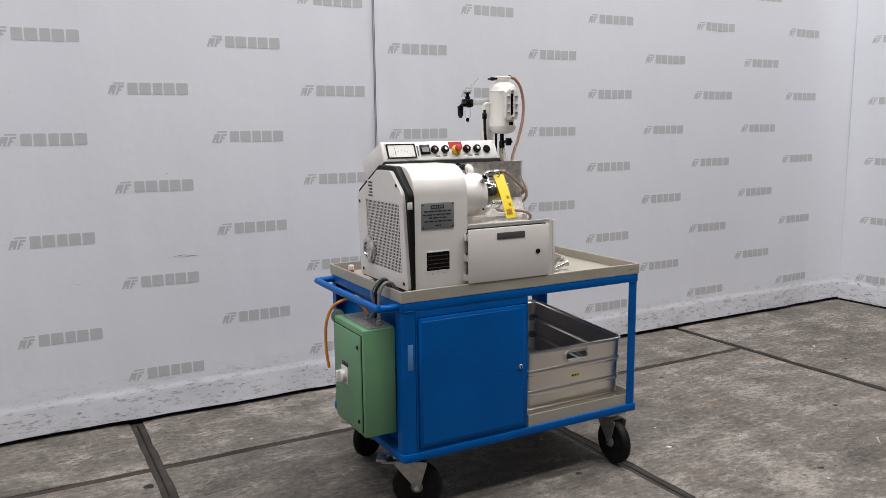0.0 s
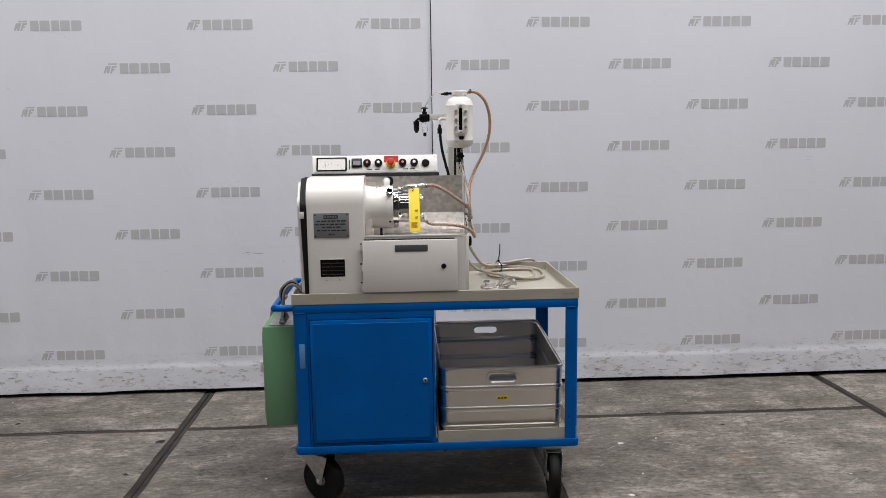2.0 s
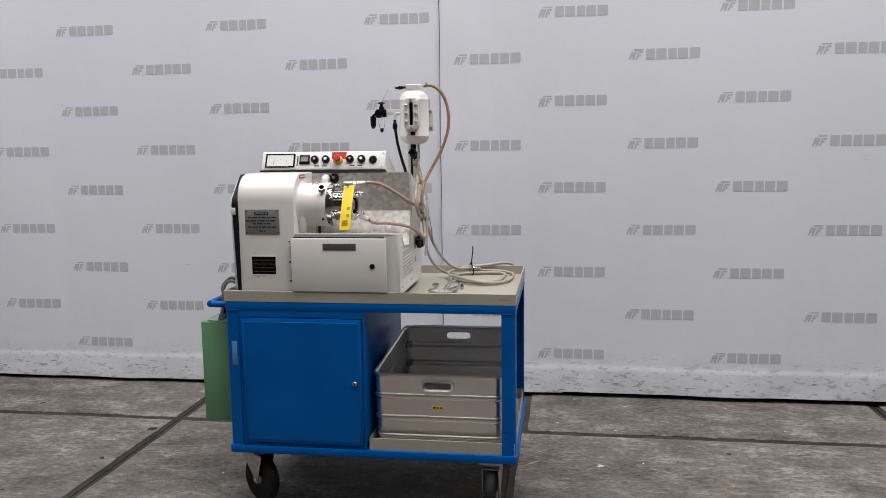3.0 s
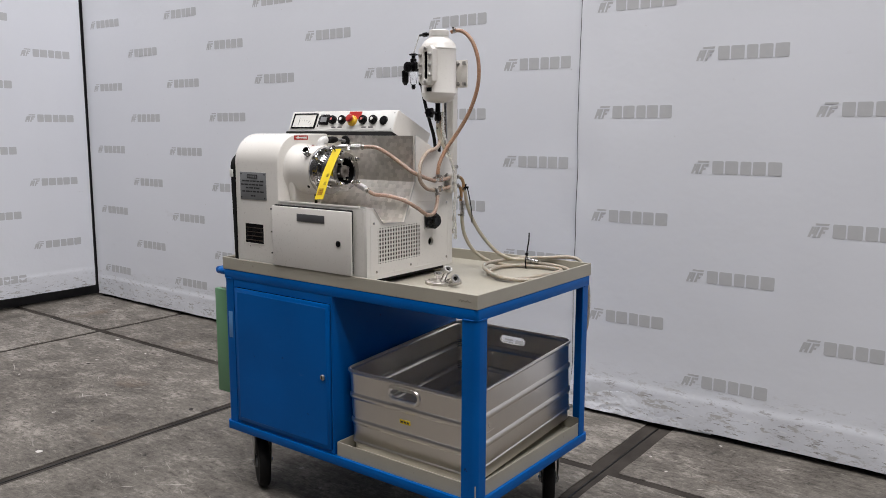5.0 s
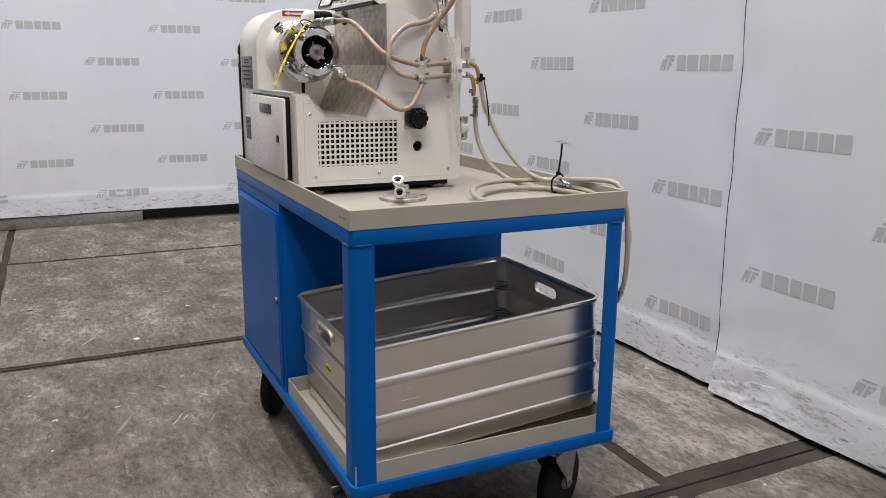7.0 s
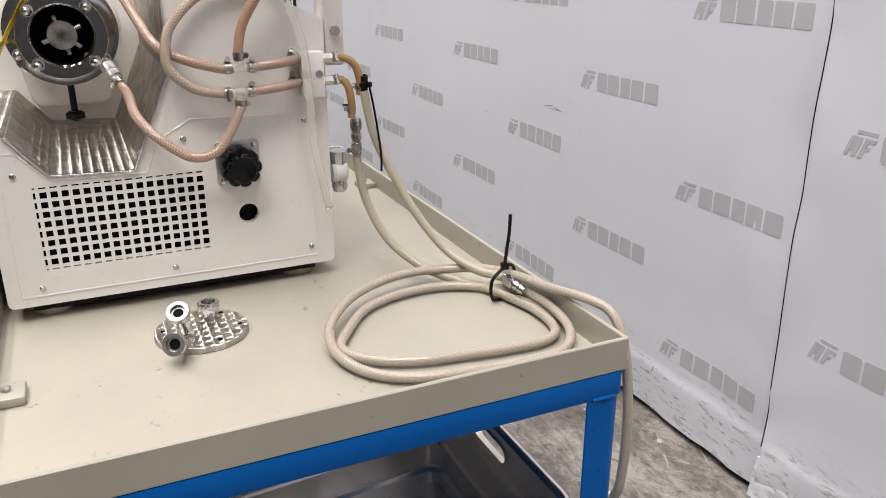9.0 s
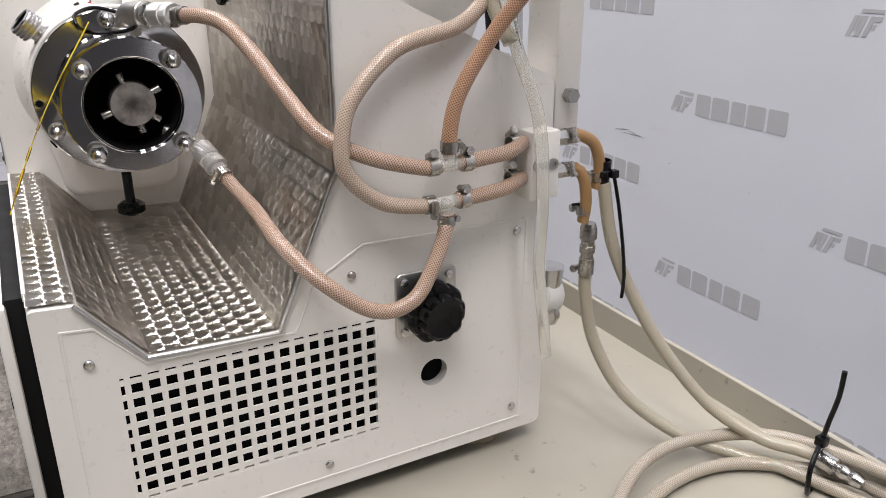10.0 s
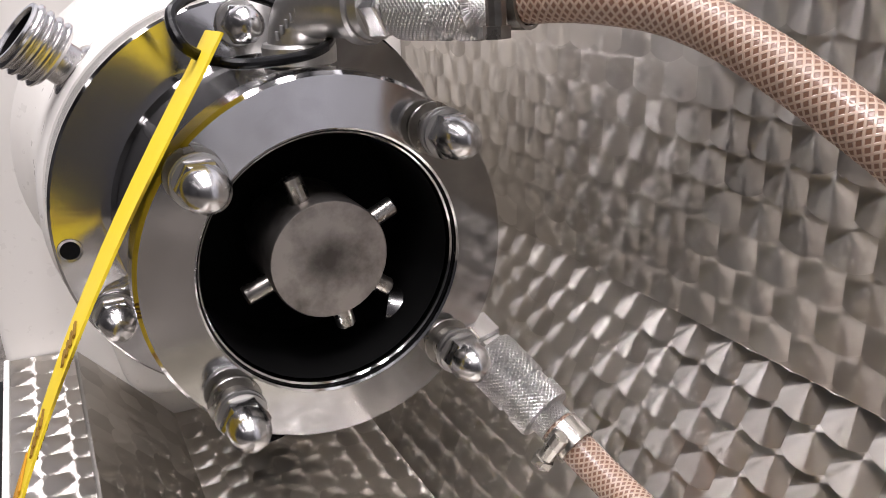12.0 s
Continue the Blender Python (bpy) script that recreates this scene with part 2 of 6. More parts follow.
def rotor_material():
    """Ground steel face with dark product stains."""
    n = Nodes("stained_rotor_steel")
    stain = n.noise(55, 6, 0.6)
    tone = n.mix(n.ramp(stain, (0.40, 0.0), (0.68, 1.0)), (0.44, 0.41, 0.38), (0.17, 0.155, 0.14))
    # product dried in the middle of the face
    off = n.vec("MULTIPLY", n.vec("SUBTRACT", n.add("ShaderNodeNewGeometry"), (0, 2.7415, 1.2355)), (0, 110, 110))
    heart = n.math("ADD", n.vec("LENGTH", off, out=1), n.math("MULTIPLY", n.noise(130, 5, 0.6), 1.1))
    tone = n.mix(n.ramp(n.math("MULTIPLY", heart, 0.5), (0.40, 0.85), (0.95, 0.0)), tone, (0.07, 0.064, 0.058))
    return n.set(Base_Color=tone, Metallic=1.0, Roughness=0.42)


def hose_material(name, wall, braid, pitch=0.0027, rough=0.30, amount=0.9):
    """Clear hose wall over a woven braid; u runs along the hose, v round it."""
    n = Nodes(name)
    split = n.tree.nodes.new("ShaderNodeSeparateXYZ")
    n.put(split.inputs[0], n.add("ShaderNodeUVMap"))
    u, v = split.outputs[0], split.outputs[1]
    turns = n.math("MULTIPLY", v, 13.0)
    one = n.math("PINGPONG", n.math("ADD", n.math("DIVIDE", u, pitch), turns), 0.5)
    two = n.math("PINGPONG", n.math("SUBTRACT", n.math("DIVIDE", u, pitch), turns), 0.5)
    thread = n.math("MINIMUM", one, two)
    mask = n.ramp(thread, (0.12, 0.0), (0.24, 1.0))
    long = n.noise(9, 4)
    tone = n.mix(long, wall, tuple(c * 0.8 for c in wall))
    n.bump(n.math("MULTIPLY", mask, -1.0), 0.5, 0.0008)
    return n.set(Base_Color=n.mix(n.math("MULTIPLY", mask, amount), tone, braid), Roughness=rough, Subsurface_Weight=0.25, Subsurface_Radius=(0.01, 0.006, 0.004), Subsurface_Scale=0.3, Coat_Weight=0.35, Coat_Roughness=0.14)


def glass_material(name, tint=(1, 1, 1), rough=0.02):
    n = Nodes(name)
    return n.set(Base_Color=tint, Roughness=rough, Transmission_Weight=1.0, IOR=1.46)


CONCRETE = concrete_material()
VINYL = vinyl_material()
PERLAGE = perlage_material()
PRINT = plastic("grey_print", (0.46, 0.465, 0.475), 0.45, 0.1)
JOINT = paint("dark_joint_sealer", (0.052, 0.045, 0.039), 0.85, 0.6, 0.4, sheen=0.15)
GAP_SHADE = paint("black_gap_shade", (0.005, 0.005, 0.005), 0.8, sheen=0.1)
# tone of the unseen closing surfaces, set dark to limit bounce and reflections
GLOOM = paint("dark_closing_surface", (0.05, 0.05, 0.054), 0.7)
WHITE = paint("machine_white_enamel", (0.725, 0.70, 0.655), 0.30, 0.05, 0.03, 0.3)
BLUE = paint("blue_frame_enamel", (0.0, 0.097, 0.37), 0.34, 0.16, 0.05, sheen=0.12, chips=(0.012, 0.016, 0.03))
BEIGE = paint("beige_tray_enamel", (0.368, 0.344, 0.282), 0.42, 0.14, 0.04, chips=(0.20, 0.18, 0.15))
GREEN = paint("green_hammered_enamel", (0.135, 0.30, 0.155), 0.38, 0.15, 0.06)
ALU = metal("mill_aluminium", (0.82, 0.785, 0.74), 0.30, 0.03, 9, (1.0, 1.0, 0.4), dirt=0.04, full=1.0)
TURNED = turned_material()
TURNED_FLANGE = turned_material("turned_chrome", 0.05, 0.90, 0.65, (2.7425, 1.2345))
CLAMP = metal("dull_clamp_steel", (0.45, 0.43, 0.395), 0.28, 0.1, 90, dirt=0.5)
ROTOR = rotor_material()
STEEL = metal("polished_steel", (0.60, 0.59, 0.58), 0.24, 0.07, 45)
CHROME = metal("mirror_chrome", (0.78, 0.78, 0.78), 0.07, 0.04, 25, dirt=0.12)
BRUSHED = metal("brushed_steel", (0.56, 0.55, 0.53), 0.34, 0.12, 60)
ZINC = metal("zinc_plated_steel", (0.50, 0.49, 0.47), 0.42, 0.12, 60, dirt=0.4)
BRASS = metal("dull_brass", (0.55, 0.43, 0.22), 0.35, 0.1)
RUBBER = plastic("black_rubber", (0.006, 0.006, 0.006), 0.6, sheen=0.2)
BLACK = plastic("black_plastic", (0.004, 0.004, 0.0045), 0.26, sheen=0.22)
GREYP = plastic("grey_plate", (0.20, 0.205, 0.21), 0.38)
DARKPLATE = plastic("dark_grey_label", (0.085, 0.085, 0.09), 0.35)
INK = plastic("dark_ink", (0.03, 0.03, 0.032), 0.5)
ENAMEL = paint("thick_white_brushed_paint", (0.74, 0.735, 0.71), 0.24, 0.05, 0.25, 0.35, 30.0)
PALE = plastic("pale_plastic", (0.72, 0.72, 0.69), 0.35)
RED = plastic("red_plastic", (0.42, 0.025, 0.02), 0.35)
YELLOW = plastic("yellow_tag", (0.80, 0.60, 0.02), 0.5, 0.06)
PINK = plastic("faded_red_dot", (0.60, 0.17, 0.16), 0.4)
AMBER = plastic("yellow_button", (0.70, 0.42, 0.02), 0.35)
ORANGE = plastic("orange_cable", (0.62, 0.22, 0.03), 0.45)
PAPER = plastic("dial_paper", (0.70, 0.69, 0.65), 0.6)
# flat black in place of the shade inside bores, vents and holes
HOLE_SHADE = Nodes("black_opening_shade").set(Base_Color=(0.004, 0.004, 0.004), Roughness=0.8, Specular_IOR_Level=0.1)
HOSE_PINK = hose_material("pink_braided_hose", (0.52, 0.385, 0.295), (0.150, 0.060, 0.030), 0.0024, amount=0.85)
HOSE_RUST = hose_material("rust_braided_hose", (0.52, 0.32, 0.20), (0.19, 0.070, 0.030), 0.0024)
HOSE_CREAM = hose_material("cream_braided_hose", (0.50, 0.45, 0.375), (0.25, 0.195, 0.135), amount=0.75)
HOSE_TAN = hose_material("tan_braided_hose", (0.55, 0.45, 0.36), (0.21, 0.12, 0.07), 0.0024, amount=0.75)
HOSE_CLEAR = hose_material("clear_yellowed_hose", (0.46, 0.42, 0.325), (0.34, 0.30, 0.22), amount=0.5)
HOSE_AMBER = hose_material("amber_hose", (0.38, 0.22, 0.085), (0.25, 0.13, 0.05), amount=0.4)
HOSE_STEEL = hose_material("steel_braid_hose", (0.42, 0.42, 0.42), (0.03, 0.03, 0.03), 0.0032, 0.30)
KNURL_N = Nodes("knurled_steel")
KNURL_UV = KNURL_N.tree.nodes.new("ShaderNodeSeparateXYZ")
KNURL_N.put(KNURL_UV.inputs[0], KNURL_N.add("ShaderNodeUVMap"))
KNURL_A = KNURL_N.math("DIVIDE", KNURL_UV.outputs[0], 0.0016)
KNURL_B = KNURL_N.math("MULTIPLY", KNURL_UV.outputs[1], 34.0)
KNURL_N.bump(KNURL_N.math("MINIMUM", KNURL_N.math("PINGPONG", KNURL_N.math("ADD", KNURL_A, KNURL_B), 0.5), KNURL_N.math("PINGPONG", KNURL_N.math("SUBTRACT", KNURL_A, KNURL_B), 0.5)), 0.8, 0.0012)
KNURL = KNURL_N.set(Base_Color=(0.62, 0.61, 0.60), Metallic=1.0, Roughness=0.28)
CLEAR_TUBE = Nodes("clear_soft_tube").set(Base_Color=(0.93, 0.92, 0.86), Roughness=0.12, Transmission_Weight=0.74, IOR=1.25, Coat_Weight=0.5, Coat_Roughness=0.06)
TAG_INK = plastic("faded_brown_ink", (0.20, 0.11, 0.015), 0.5)
ORANGE_INK = plastic("faded_orange_ink", (0.45, 0.22, 0.015), 0.5)
GLASS = glass_material("clear_glass")
FROST = plastic("frosted_white_plastic", (0.78, 0.79, 0.79), 0.5)

# ---- building helpers ----
WORLD = {}


def thing(name, at, label, category, group="", kind=""):
    ob = new(name)
    ob.empty_display_size = 0.05
    ob.location = at
    WORLD[ob] = Matrix.Translation(at)
    return tagged(ob, label, category, group, kind)


def part(name, bm, material, parent=None, label="", angle=35):
    """Link a bmesh, in world coordinates, as one mesh object under a thing or a part."""
    bmesh.ops.recalc_face_normals(bm, faces=bm.faces)
    me = bpy.data.meshes.new(name)
    bm.to_mesh(me)
    bm.free()
    me.polygons.foreach_set("use_smooth", [True] * len(me.polygons))
    me.set_sharp_from_angle(angle=radians(angle))
    me.materials.append(material)
    ob = new(name, me)
    WORLD[ob] = Matrix.Identity(4)
    if parent:
        ob.parent = parent
        ob.matrix_parent_inverse = WORLD[parent].inverted()
    return tagged(ob, label)


def soften(bm, width, segments=2, faces=None, angle=30):
    edges = [e for e in bm.edges if len(e.link_faces) == 2 and e.calc_face_angle(0) > radians(angle)]
    if width > 0 and edges:
        bmesh.ops.bevel(bm, geom=edges, offset=width, segments=segments, profile=0.5, affect="EDGES", clamp_overlap=True)
    return bm


def box(lo, hi, r=0.0, seg=2, bm=None):
    out = bm or bmesh.new()
    b = bmesh.new()
    bmesh.ops.create_cube(b, size=1)
    for v in b.verts:
        v.co = Vector((lo[i] + (hi[i] - lo[i]) * (v.co[i] + 0.5) for i in range(3)))
    soften(b, r, seg)
    return merge(out, b)


def merge(out, b, m=None):
    """Add bmesh b to out, moved by m."""
    if m is not None:
        b.transform(m)
    me = bpy.data.meshes.new("scratch")
    b.to_mesh(me)
    b.free()
    out.from_mesh(me)
    bpy.data.meshes.remove(me)
    return out


def frame_to(direction):
    return Vector(direction).to_track_quat("Z", "Y").to_matrix().to_4x4()


def lathe(profile, at, axis=(0, 0, 1), seg=32, bm=None, caps=True):
    """Turn (radius, height) pairs round an axis through at."""
    out = bm or bmesh.new()
    b = bmesh.new()
    rings = []
    for r, h in profile:
        if r < 1e-6:
            rings.append([b.verts.new((0, 0, h))])
        else:
            rings.append([b.verts.new((r * math.cos(2 * math.pi * k / seg), r * math.sin(2 * math.pi * k / seg), h)) for k in range(seg)])
    for p, q in zip(rings, rings[1:]):
        for k in range(seg):
            k2 = (k + 1) % seg
            if len(p) == 1 and len(q) == 1:
                continue
            if len(p) == 1:
                b.faces.new((p[0], q[k], q[k2]))
            elif len(q) == 1:
                b.faces.new((p[k], p[k2], q[0]))
            else:
                b.faces.new((p[k], p[k2], q[k2], q[k]))
    if caps:
        for ring in (rings[0], rings[-1]):
            if len(ring) > 1:
                b.faces.new(ring)
    return merge(out, b, Matrix.Translation(at) @ frame_to(axis))


def rod(p0, p1, r, seg=20, r1=None, bm=None, edge=0.0):
    p0, p1 = Vector(p0), Vector(p1)
    d = (p1 - p0).length
    r1 = r if r1 is None else r1
    prof = [(r - edge, 0), (r, edge), (r1, d - edge), (r1 - edge, d)] if edge else [(r, 0), (r1, d)]
    return lathe(prof, p0, p1 - p0, seg, bm)


def prism(outline, axis, lo, hi, r=0.0, seg=2, bm=None, holes=(), angle=30):
    """A plate or block: an outline in the plane across axis, from lo to hi along it. Holes go through."""
    out = bm or bmesh.new()
    b = bmesh.new()
    i = "xyz".index(axis)
    others = [k for k in range(3) if k != i]

    def at(p, w):
        co = [0, 0, 0]
        co[i], co[others[0]], co[others[1]] = w, p[0], p[1]
        return co

    if holes:
        edges = []
        for loop in (outline, *holes):
            vs = [b.verts.new(at(p, lo)) for p in loop]
            edges += [b.edges.new((vs[k], vs[(k + 1) % len(vs)])) for k in range(len(vs))]
        bmesh.ops.triangle_fill(b, use_beauty=True, edges=edges)
        faces = list(b.faces)
    else:
        faces = [b.faces.new([b.verts.new(at(p, lo)) for p in outline])]
    ext = bmesh.ops.extrude_face_region(b, geom=faces, use_keep_orig=True)
    move = [0, 0, 0]
    move[i] = hi - lo
    bmesh.ops.translate(b, verts=[g for g in ext["geom"] if isinstance(g, bmesh.types.BMVert)], vec=move)
    bmesh.ops.recalc_face_normals(b, faces=b.faces)
    soften(b, r, seg, angle=angle)
    return merge(out, b)


def smooth_path(points, step=0.012):
    """Catmull-Rom through the points, sampled about every step metres."""
    p = [Vector(q) for q in points]
    p = [p[0] * 2 - p[1]] + p + [p[-1] * 2 - p[-2]]
    out = []
    for a, b, c, d in zip(p, p[1:], p[2:], p[3:]):
        n = max(2, int((c - b).length / step))
        for k in range(n):
            t = k / n
            out.append(0.5 * (2 * b + (c - a) * t + (2 * a - 5 * b + 4 * c - d) * t * t + (3 * b - a - 3 * c + d) * t ** 3))
    out.append(p[-2])
    return out


def tube(points, r, seg=12, step=0.012, bm=None, straight=False, taper=None):
    """A round hose or cable along the points, with u along it and v round it."""
    out = bm or bmesh.new()
    b = bmesh.new()
    uvl = b.loops.layers.uv.new("UVMap")
    path = [Vector(p) for p in points] if straight else smooth_path(points, step)
    t0 = (path[1] - path[0]).normalized()
    side = t0.orthogonal().normalized()
    rings, dist, run = [], [], 0.0
    for k, p in enumerate(path):
        t = (path[min(k + 1, len(path) - 1)] - path[max(k - 1, 0)]).normalized()
        side = (side - t * side.dot(t)).normalized()
        up = t.cross(side)
        rr = r if taper is None else r * taper(k / (len(path) - 1))
        rings.append([b.verts.new(p + rr * (math.cos(2 * math.pi * j / seg) * side + math.sin(2 * math.pi * j / seg) * up)) for j in range(seg)])
        run += (p - path[k - 1]).length if k else 0
        dist.append(run)
    for k in range(len(path) - 1):
        for j in range(seg):
            j2 = (j + 1) % seg
            f = b.faces.new((rings[k][j], rings[k][j2], rings[k + 1][j2], rings[k + 1][j]))
            for loop, uv in zip(f.loops, ((dist[k], j / seg), (dist[k], (j + 1) / seg), (dist[k + 1], (j + 1) / seg), (dist[k + 1], j / seg))):
                loop[uvl].uv = uv
    for ring in (rings[0], rings[-1]):
        b.faces.new(ring)
    me = bpy.data.meshes.new("scratch")
    b.to_mesh(me)
    b.free()
    if not out.loops.layers.uv:
        out.loops.layers.uv.new("UVMap")
    out.from_mesh(me)
    bpy.data.meshes.remove(me)
    return out


def sheet(corners, bm=None, thick=0.0012, origin=None):
    """A flat sheet from four corners, its uv in metres: u along the first edge."""
    out = bm or bmesh.new()
    if not out.loops.layers.uv:
        out.loops.layers.uv.new("UVMap")
    uvl = out.loops.layers.uv[0]
    c = [Vector(p) for p in corners]
    u = (c[1] - c[0]).normalized()
    nrm = (c[1] - c[0]).cross(c[-1] - c[0]).normalized()
    v = nrm.cross(u)
    o = Vector(origin) if origin else c[0]
    f = out.faces.new([out.verts.new(p) for p in c])
    for loop in f.loops:
        d = loop.vert.co - o
        loop[uvl].uv = (d.dot(u), d.dot(v))
    return out


def grid_plate(us, vs, place, thick):
    """A perforated plate. us and vs are the lines across it, by turns bar and hole; place(u, v, w) gives the world point."""
    bm = bmesh.new()
    front = [[bm.verts.new(place(u, v, 0)) for v in vs] for u in us]
    back = [[bm.verts.new(place(u, v, -thick)) for v in vs] for u in us]
    for i in range(len(us) - 1):
        for j in range(len(vs) - 1):
            if not (i % 2 == 1 and j % 2 == 1):
                bm.faces.new((front[i][j], front[i + 1][j], front[i + 1][j + 1], front[i][j + 1]))
                continue
            for a, b in (((i, j), (i + 1, j)), ((i + 1, j), (i + 1, j + 1)), ((i + 1, j + 1), (i, j + 1)), ((i, j + 1), (i, j))):
                bm.faces.new((front[a[0]][a[1]], front[b[0]][b[1]], back[b[0]][b[1]], back[a[0]][a[1]]))
    bmesh.ops.delete(bm, geom=[v for v in bm.verts if not v.link_faces], context="VERTS")
    return bm


def lines(start, bars):
    """Running sums, for the lines of a perforated plate."""
    out = [start]
    for w in bars:
        out.append(out[-1] + w)
    return out


def loft(rings, bm=None, closed=False):
    """Skin over rings of as many points each."""
    out = bm or bmesh.new()
    made = [[out.verts.new(p) for p in ring] for ring in rings]
    n = len(made[0])
    for a, b in zip(made, made[1:] + (made[:1] if closed else [])):
        for k in range(n):
            out.faces.new((a[k], a[(k + 1) % n], b[(k + 1) % n], b[k]))
    return out


def cut(ob, cutter):
    """Cut a bmesh out of a mesh object."""
    bmesh.ops.recalc_face_normals(cutter, faces=cutter.faces)
    me = bpy.data.meshes.new("cutter")
    cutter.to_mesh(me)
    cutter.free()
    tool = new("cutter", me)
    mod = ob.modifiers.new("cut", "BOOLEAN")
    mod.object, mod.solver, mod.operation = tool, "EXACT", "DIFFERENCE"
    made = bpy.data.meshes.new_from_object(ob.evaluated_get(bpy.context.evaluated_depsgraph_get()))
    ob.modifiers.clear()
    old, ob.data = ob.data, made
    bpy.data.meshes.remove(old)
    bpy.data.objects.remove(tool)
    bpy.data.meshes.remove(me)
    return ob


def circle(cx, cy, r, n=20, start=0.0):
    return [(cx + r * math.cos(start + 2 * math.pi * k / n), cy + r * math.sin(start + 2 * math.pi * k / n)) for k in range(n)]


def rounded(x0, y0, x1, y1, r, n=5):
    pts = []
    for cx, cy, a in ((x1 - r, y1 - r, 0), (x0 + r, y1 - r, 90), (x0 + r, y0 + r, 180), (x1 - r, y0 + r, 270)):
        pts += [(cx + r * math.cos(radians(a + 90 * k / n)), cy + r * math.sin(radians(a + 90 * k / n))) for k in range(n + 1)]
    return pts


def fillet(points, radii, n=6):
    """Round the corners of an outline."""
    out = []
    for k, (p, r) in enumerate(zip(points, radii)):
        p, a, b = Vector(p), Vector(points[k - 1]), Vector(points[(k + 1) % len(points)])
        if r <= 0:
            out.append(tuple(p))
            continue
        da, db = (a - p).normalized(), (b - p).normalized()
        half = math.acos(max(-1, min(1, da.dot(db)))) / 2
        cut = r / math.tan(half)
        s, e = p + da * cut, p + db * cut
        c = p + (da + db).normalized() * (r / math.sin(half))
        a0, a1 = math.atan2(s.y - c.y, s.x - c.x), math.atan2(e.y - c.y, e.x - c.x)
        turn = (a1 - a0 + math.pi) % (2 * math.pi) - math.pi
        out += [(c.x + r * math.cos(a0 + turn * j / n), c.y + r * math.sin(a0 + turn * j / n)) for j in range(n + 1)]
    return out

# ---- the hall ----
X0, X1, Y0, Y1, TOP = -2.54, 6.18, -8.0, 4.212, 7.6


def structure(name, bm, material, label, category, angle=35):
    return tagged(part(name, bm, material, angle=angle), label, category, kind="structure")


floor = structure("floor", box((X0 - 0.3, Y0, -0.25), (X1 + 0.3, Y1 + 0.3, -0.008)), JOINT, "dark sealed joints under worn grey concrete slabs", "floor")
# unseen ceiling and end wall, added to close the hall and keep it dark
structure("ceiling", box((X0 - 0.3, Y0 - 0.2, TOP), (X1 + 0.3, Y1 + 0.3, TOP + 0.2)), GLOOM, "plain dark ceiling added out of view above the display corner", "ceiling")
structure("wall_south", box((X0 - 0.3, Y0 - 0.2, -0.02), (X1 + 0.3, Y0, TOP)), GLOOM, "plain dark wall added out of view to close the hall", "wall")


def banner(name, start, along, across, length, height, base, sag_seed, label, pucker=()):
    """A hanging tarpaulin with a slack, wavy face and a little thickness. along: its run, across: the way it faces."""
    u, w = Vector(along), Vector(across)
    bm = bmesh.new()
    levels = [0.0, 0.02, 0.045, 0.07, 0.10, 0.125, 0.146, 0.151, 0.175, 0.205, 0.24, 0.28]
    levels += [0.28 + (height - 0.28) * (k / 62) ** 1.25 for k in range(1, 63)]
    nu, nv = int(length / 0.035), len(levels) - 1
    grid = []
    for i in range(nu + 1):
        col = []
        for j in range(nv + 1):
            s, h = length * i / nu, base + levels[j]
            sag = 0.016 * noise.noise((s * 0.9, h * 0.35, sag_seed)) + 0.010 * noise.noise((s * 2.7, h * 0.4, sag_seed + 3)) + 0.0035 * noise.noise((s * 6.5, h * 0.7, sag_seed + 17))
            hem = max(0.0, 1 - (h - base) / 0.30)
            sag += hem * (0.007 * noise.noise((s * 3.4, h * 5.0, sag_seed + 7)) + 0.004 * noise.noise((s * 11, h * 9.0, sag_seed + 9)) + 0.004)
            sag += 0.0014 if j < 7 else 0.0   # the welded hem is a double layer
            near = min(abs(s - e) for e in pucker) if pucker else 9.0
            sag += 0.008 * math.exp(-near / 0.13) * noise.noise((s * 4.0, h * 5.5, sag_seed + 13)) + 0.014 * math.exp(-near / 0.30) * noise.noise((s * 6.5, h * 1.3, sag_seed + 17)) + 0.006 * math.exp(-near / 0.06) * noise.noise((s * 9, h * 17, sag_seed + 15))
            drop = hem * 0.003 * noise.noise((s * 4.0, 0.0, sag_seed + 5)) if j < 3 else 0.0
            col.append(bm.verts.new(Vector(start) + u * s + w * sag + Vector((0, 0, h + drop))))
        grid.append(col)
    for i in range(nu):
        for j in range(nv):
            bm.faces.new((grid[i][j], grid[i + 1][j], grid[i + 1][j + 1], grid[i][j + 1]))
    # turned hems all round, 3 cm deep, and a plain back
    rim = [e for e in bm.edges if len(e.link_faces) == 1]
    ext = bmesh.ops.extrude_edge_only(bm, edges=rim)
    back = [g for g in ext["geom"] if isinstance(g, bmesh.types.BMVert)]
    for v in back:
        v.co -= w * (0.03 + (v.co - Vector(start)).dot(w))
    bmesh.ops.contextual_create(bm, geom=[g for g in ext["geom"] if isinstance(g, bmesh.types.BMEdge)])
    return structure(name, bm, VINYL, label, "tarpaulin wall")


SEAM = 1.893
wall_north = banner("wall_north", (SEAM - 4.43, Y1 + 0.022, 0), (1, 0, 0), (0, -1, 0), 4.425, 4.5, 0.025, 1.0, "white vinyl tarpaulin wall with a grey repeated print", (4.425,))
wall_north_right = banner("wall_north_right", (SEAM, Y1, 0), (1, 0, 0), (0, -1, 0), X1 - SEAM + 0.01, 4.5, 0.028, 4.0, "white vinyl tarpaulin wall with a crumpled dirty hem", (0.0,))
wall_west = banner("wall_west", (X0, 1.05, 0), (0, 1, 0), (1, 0, 0), Y1 - 1.055, 4.5, 0.095, 8.0, "white vinyl tarpaulin side wall hanging above a dark gap")
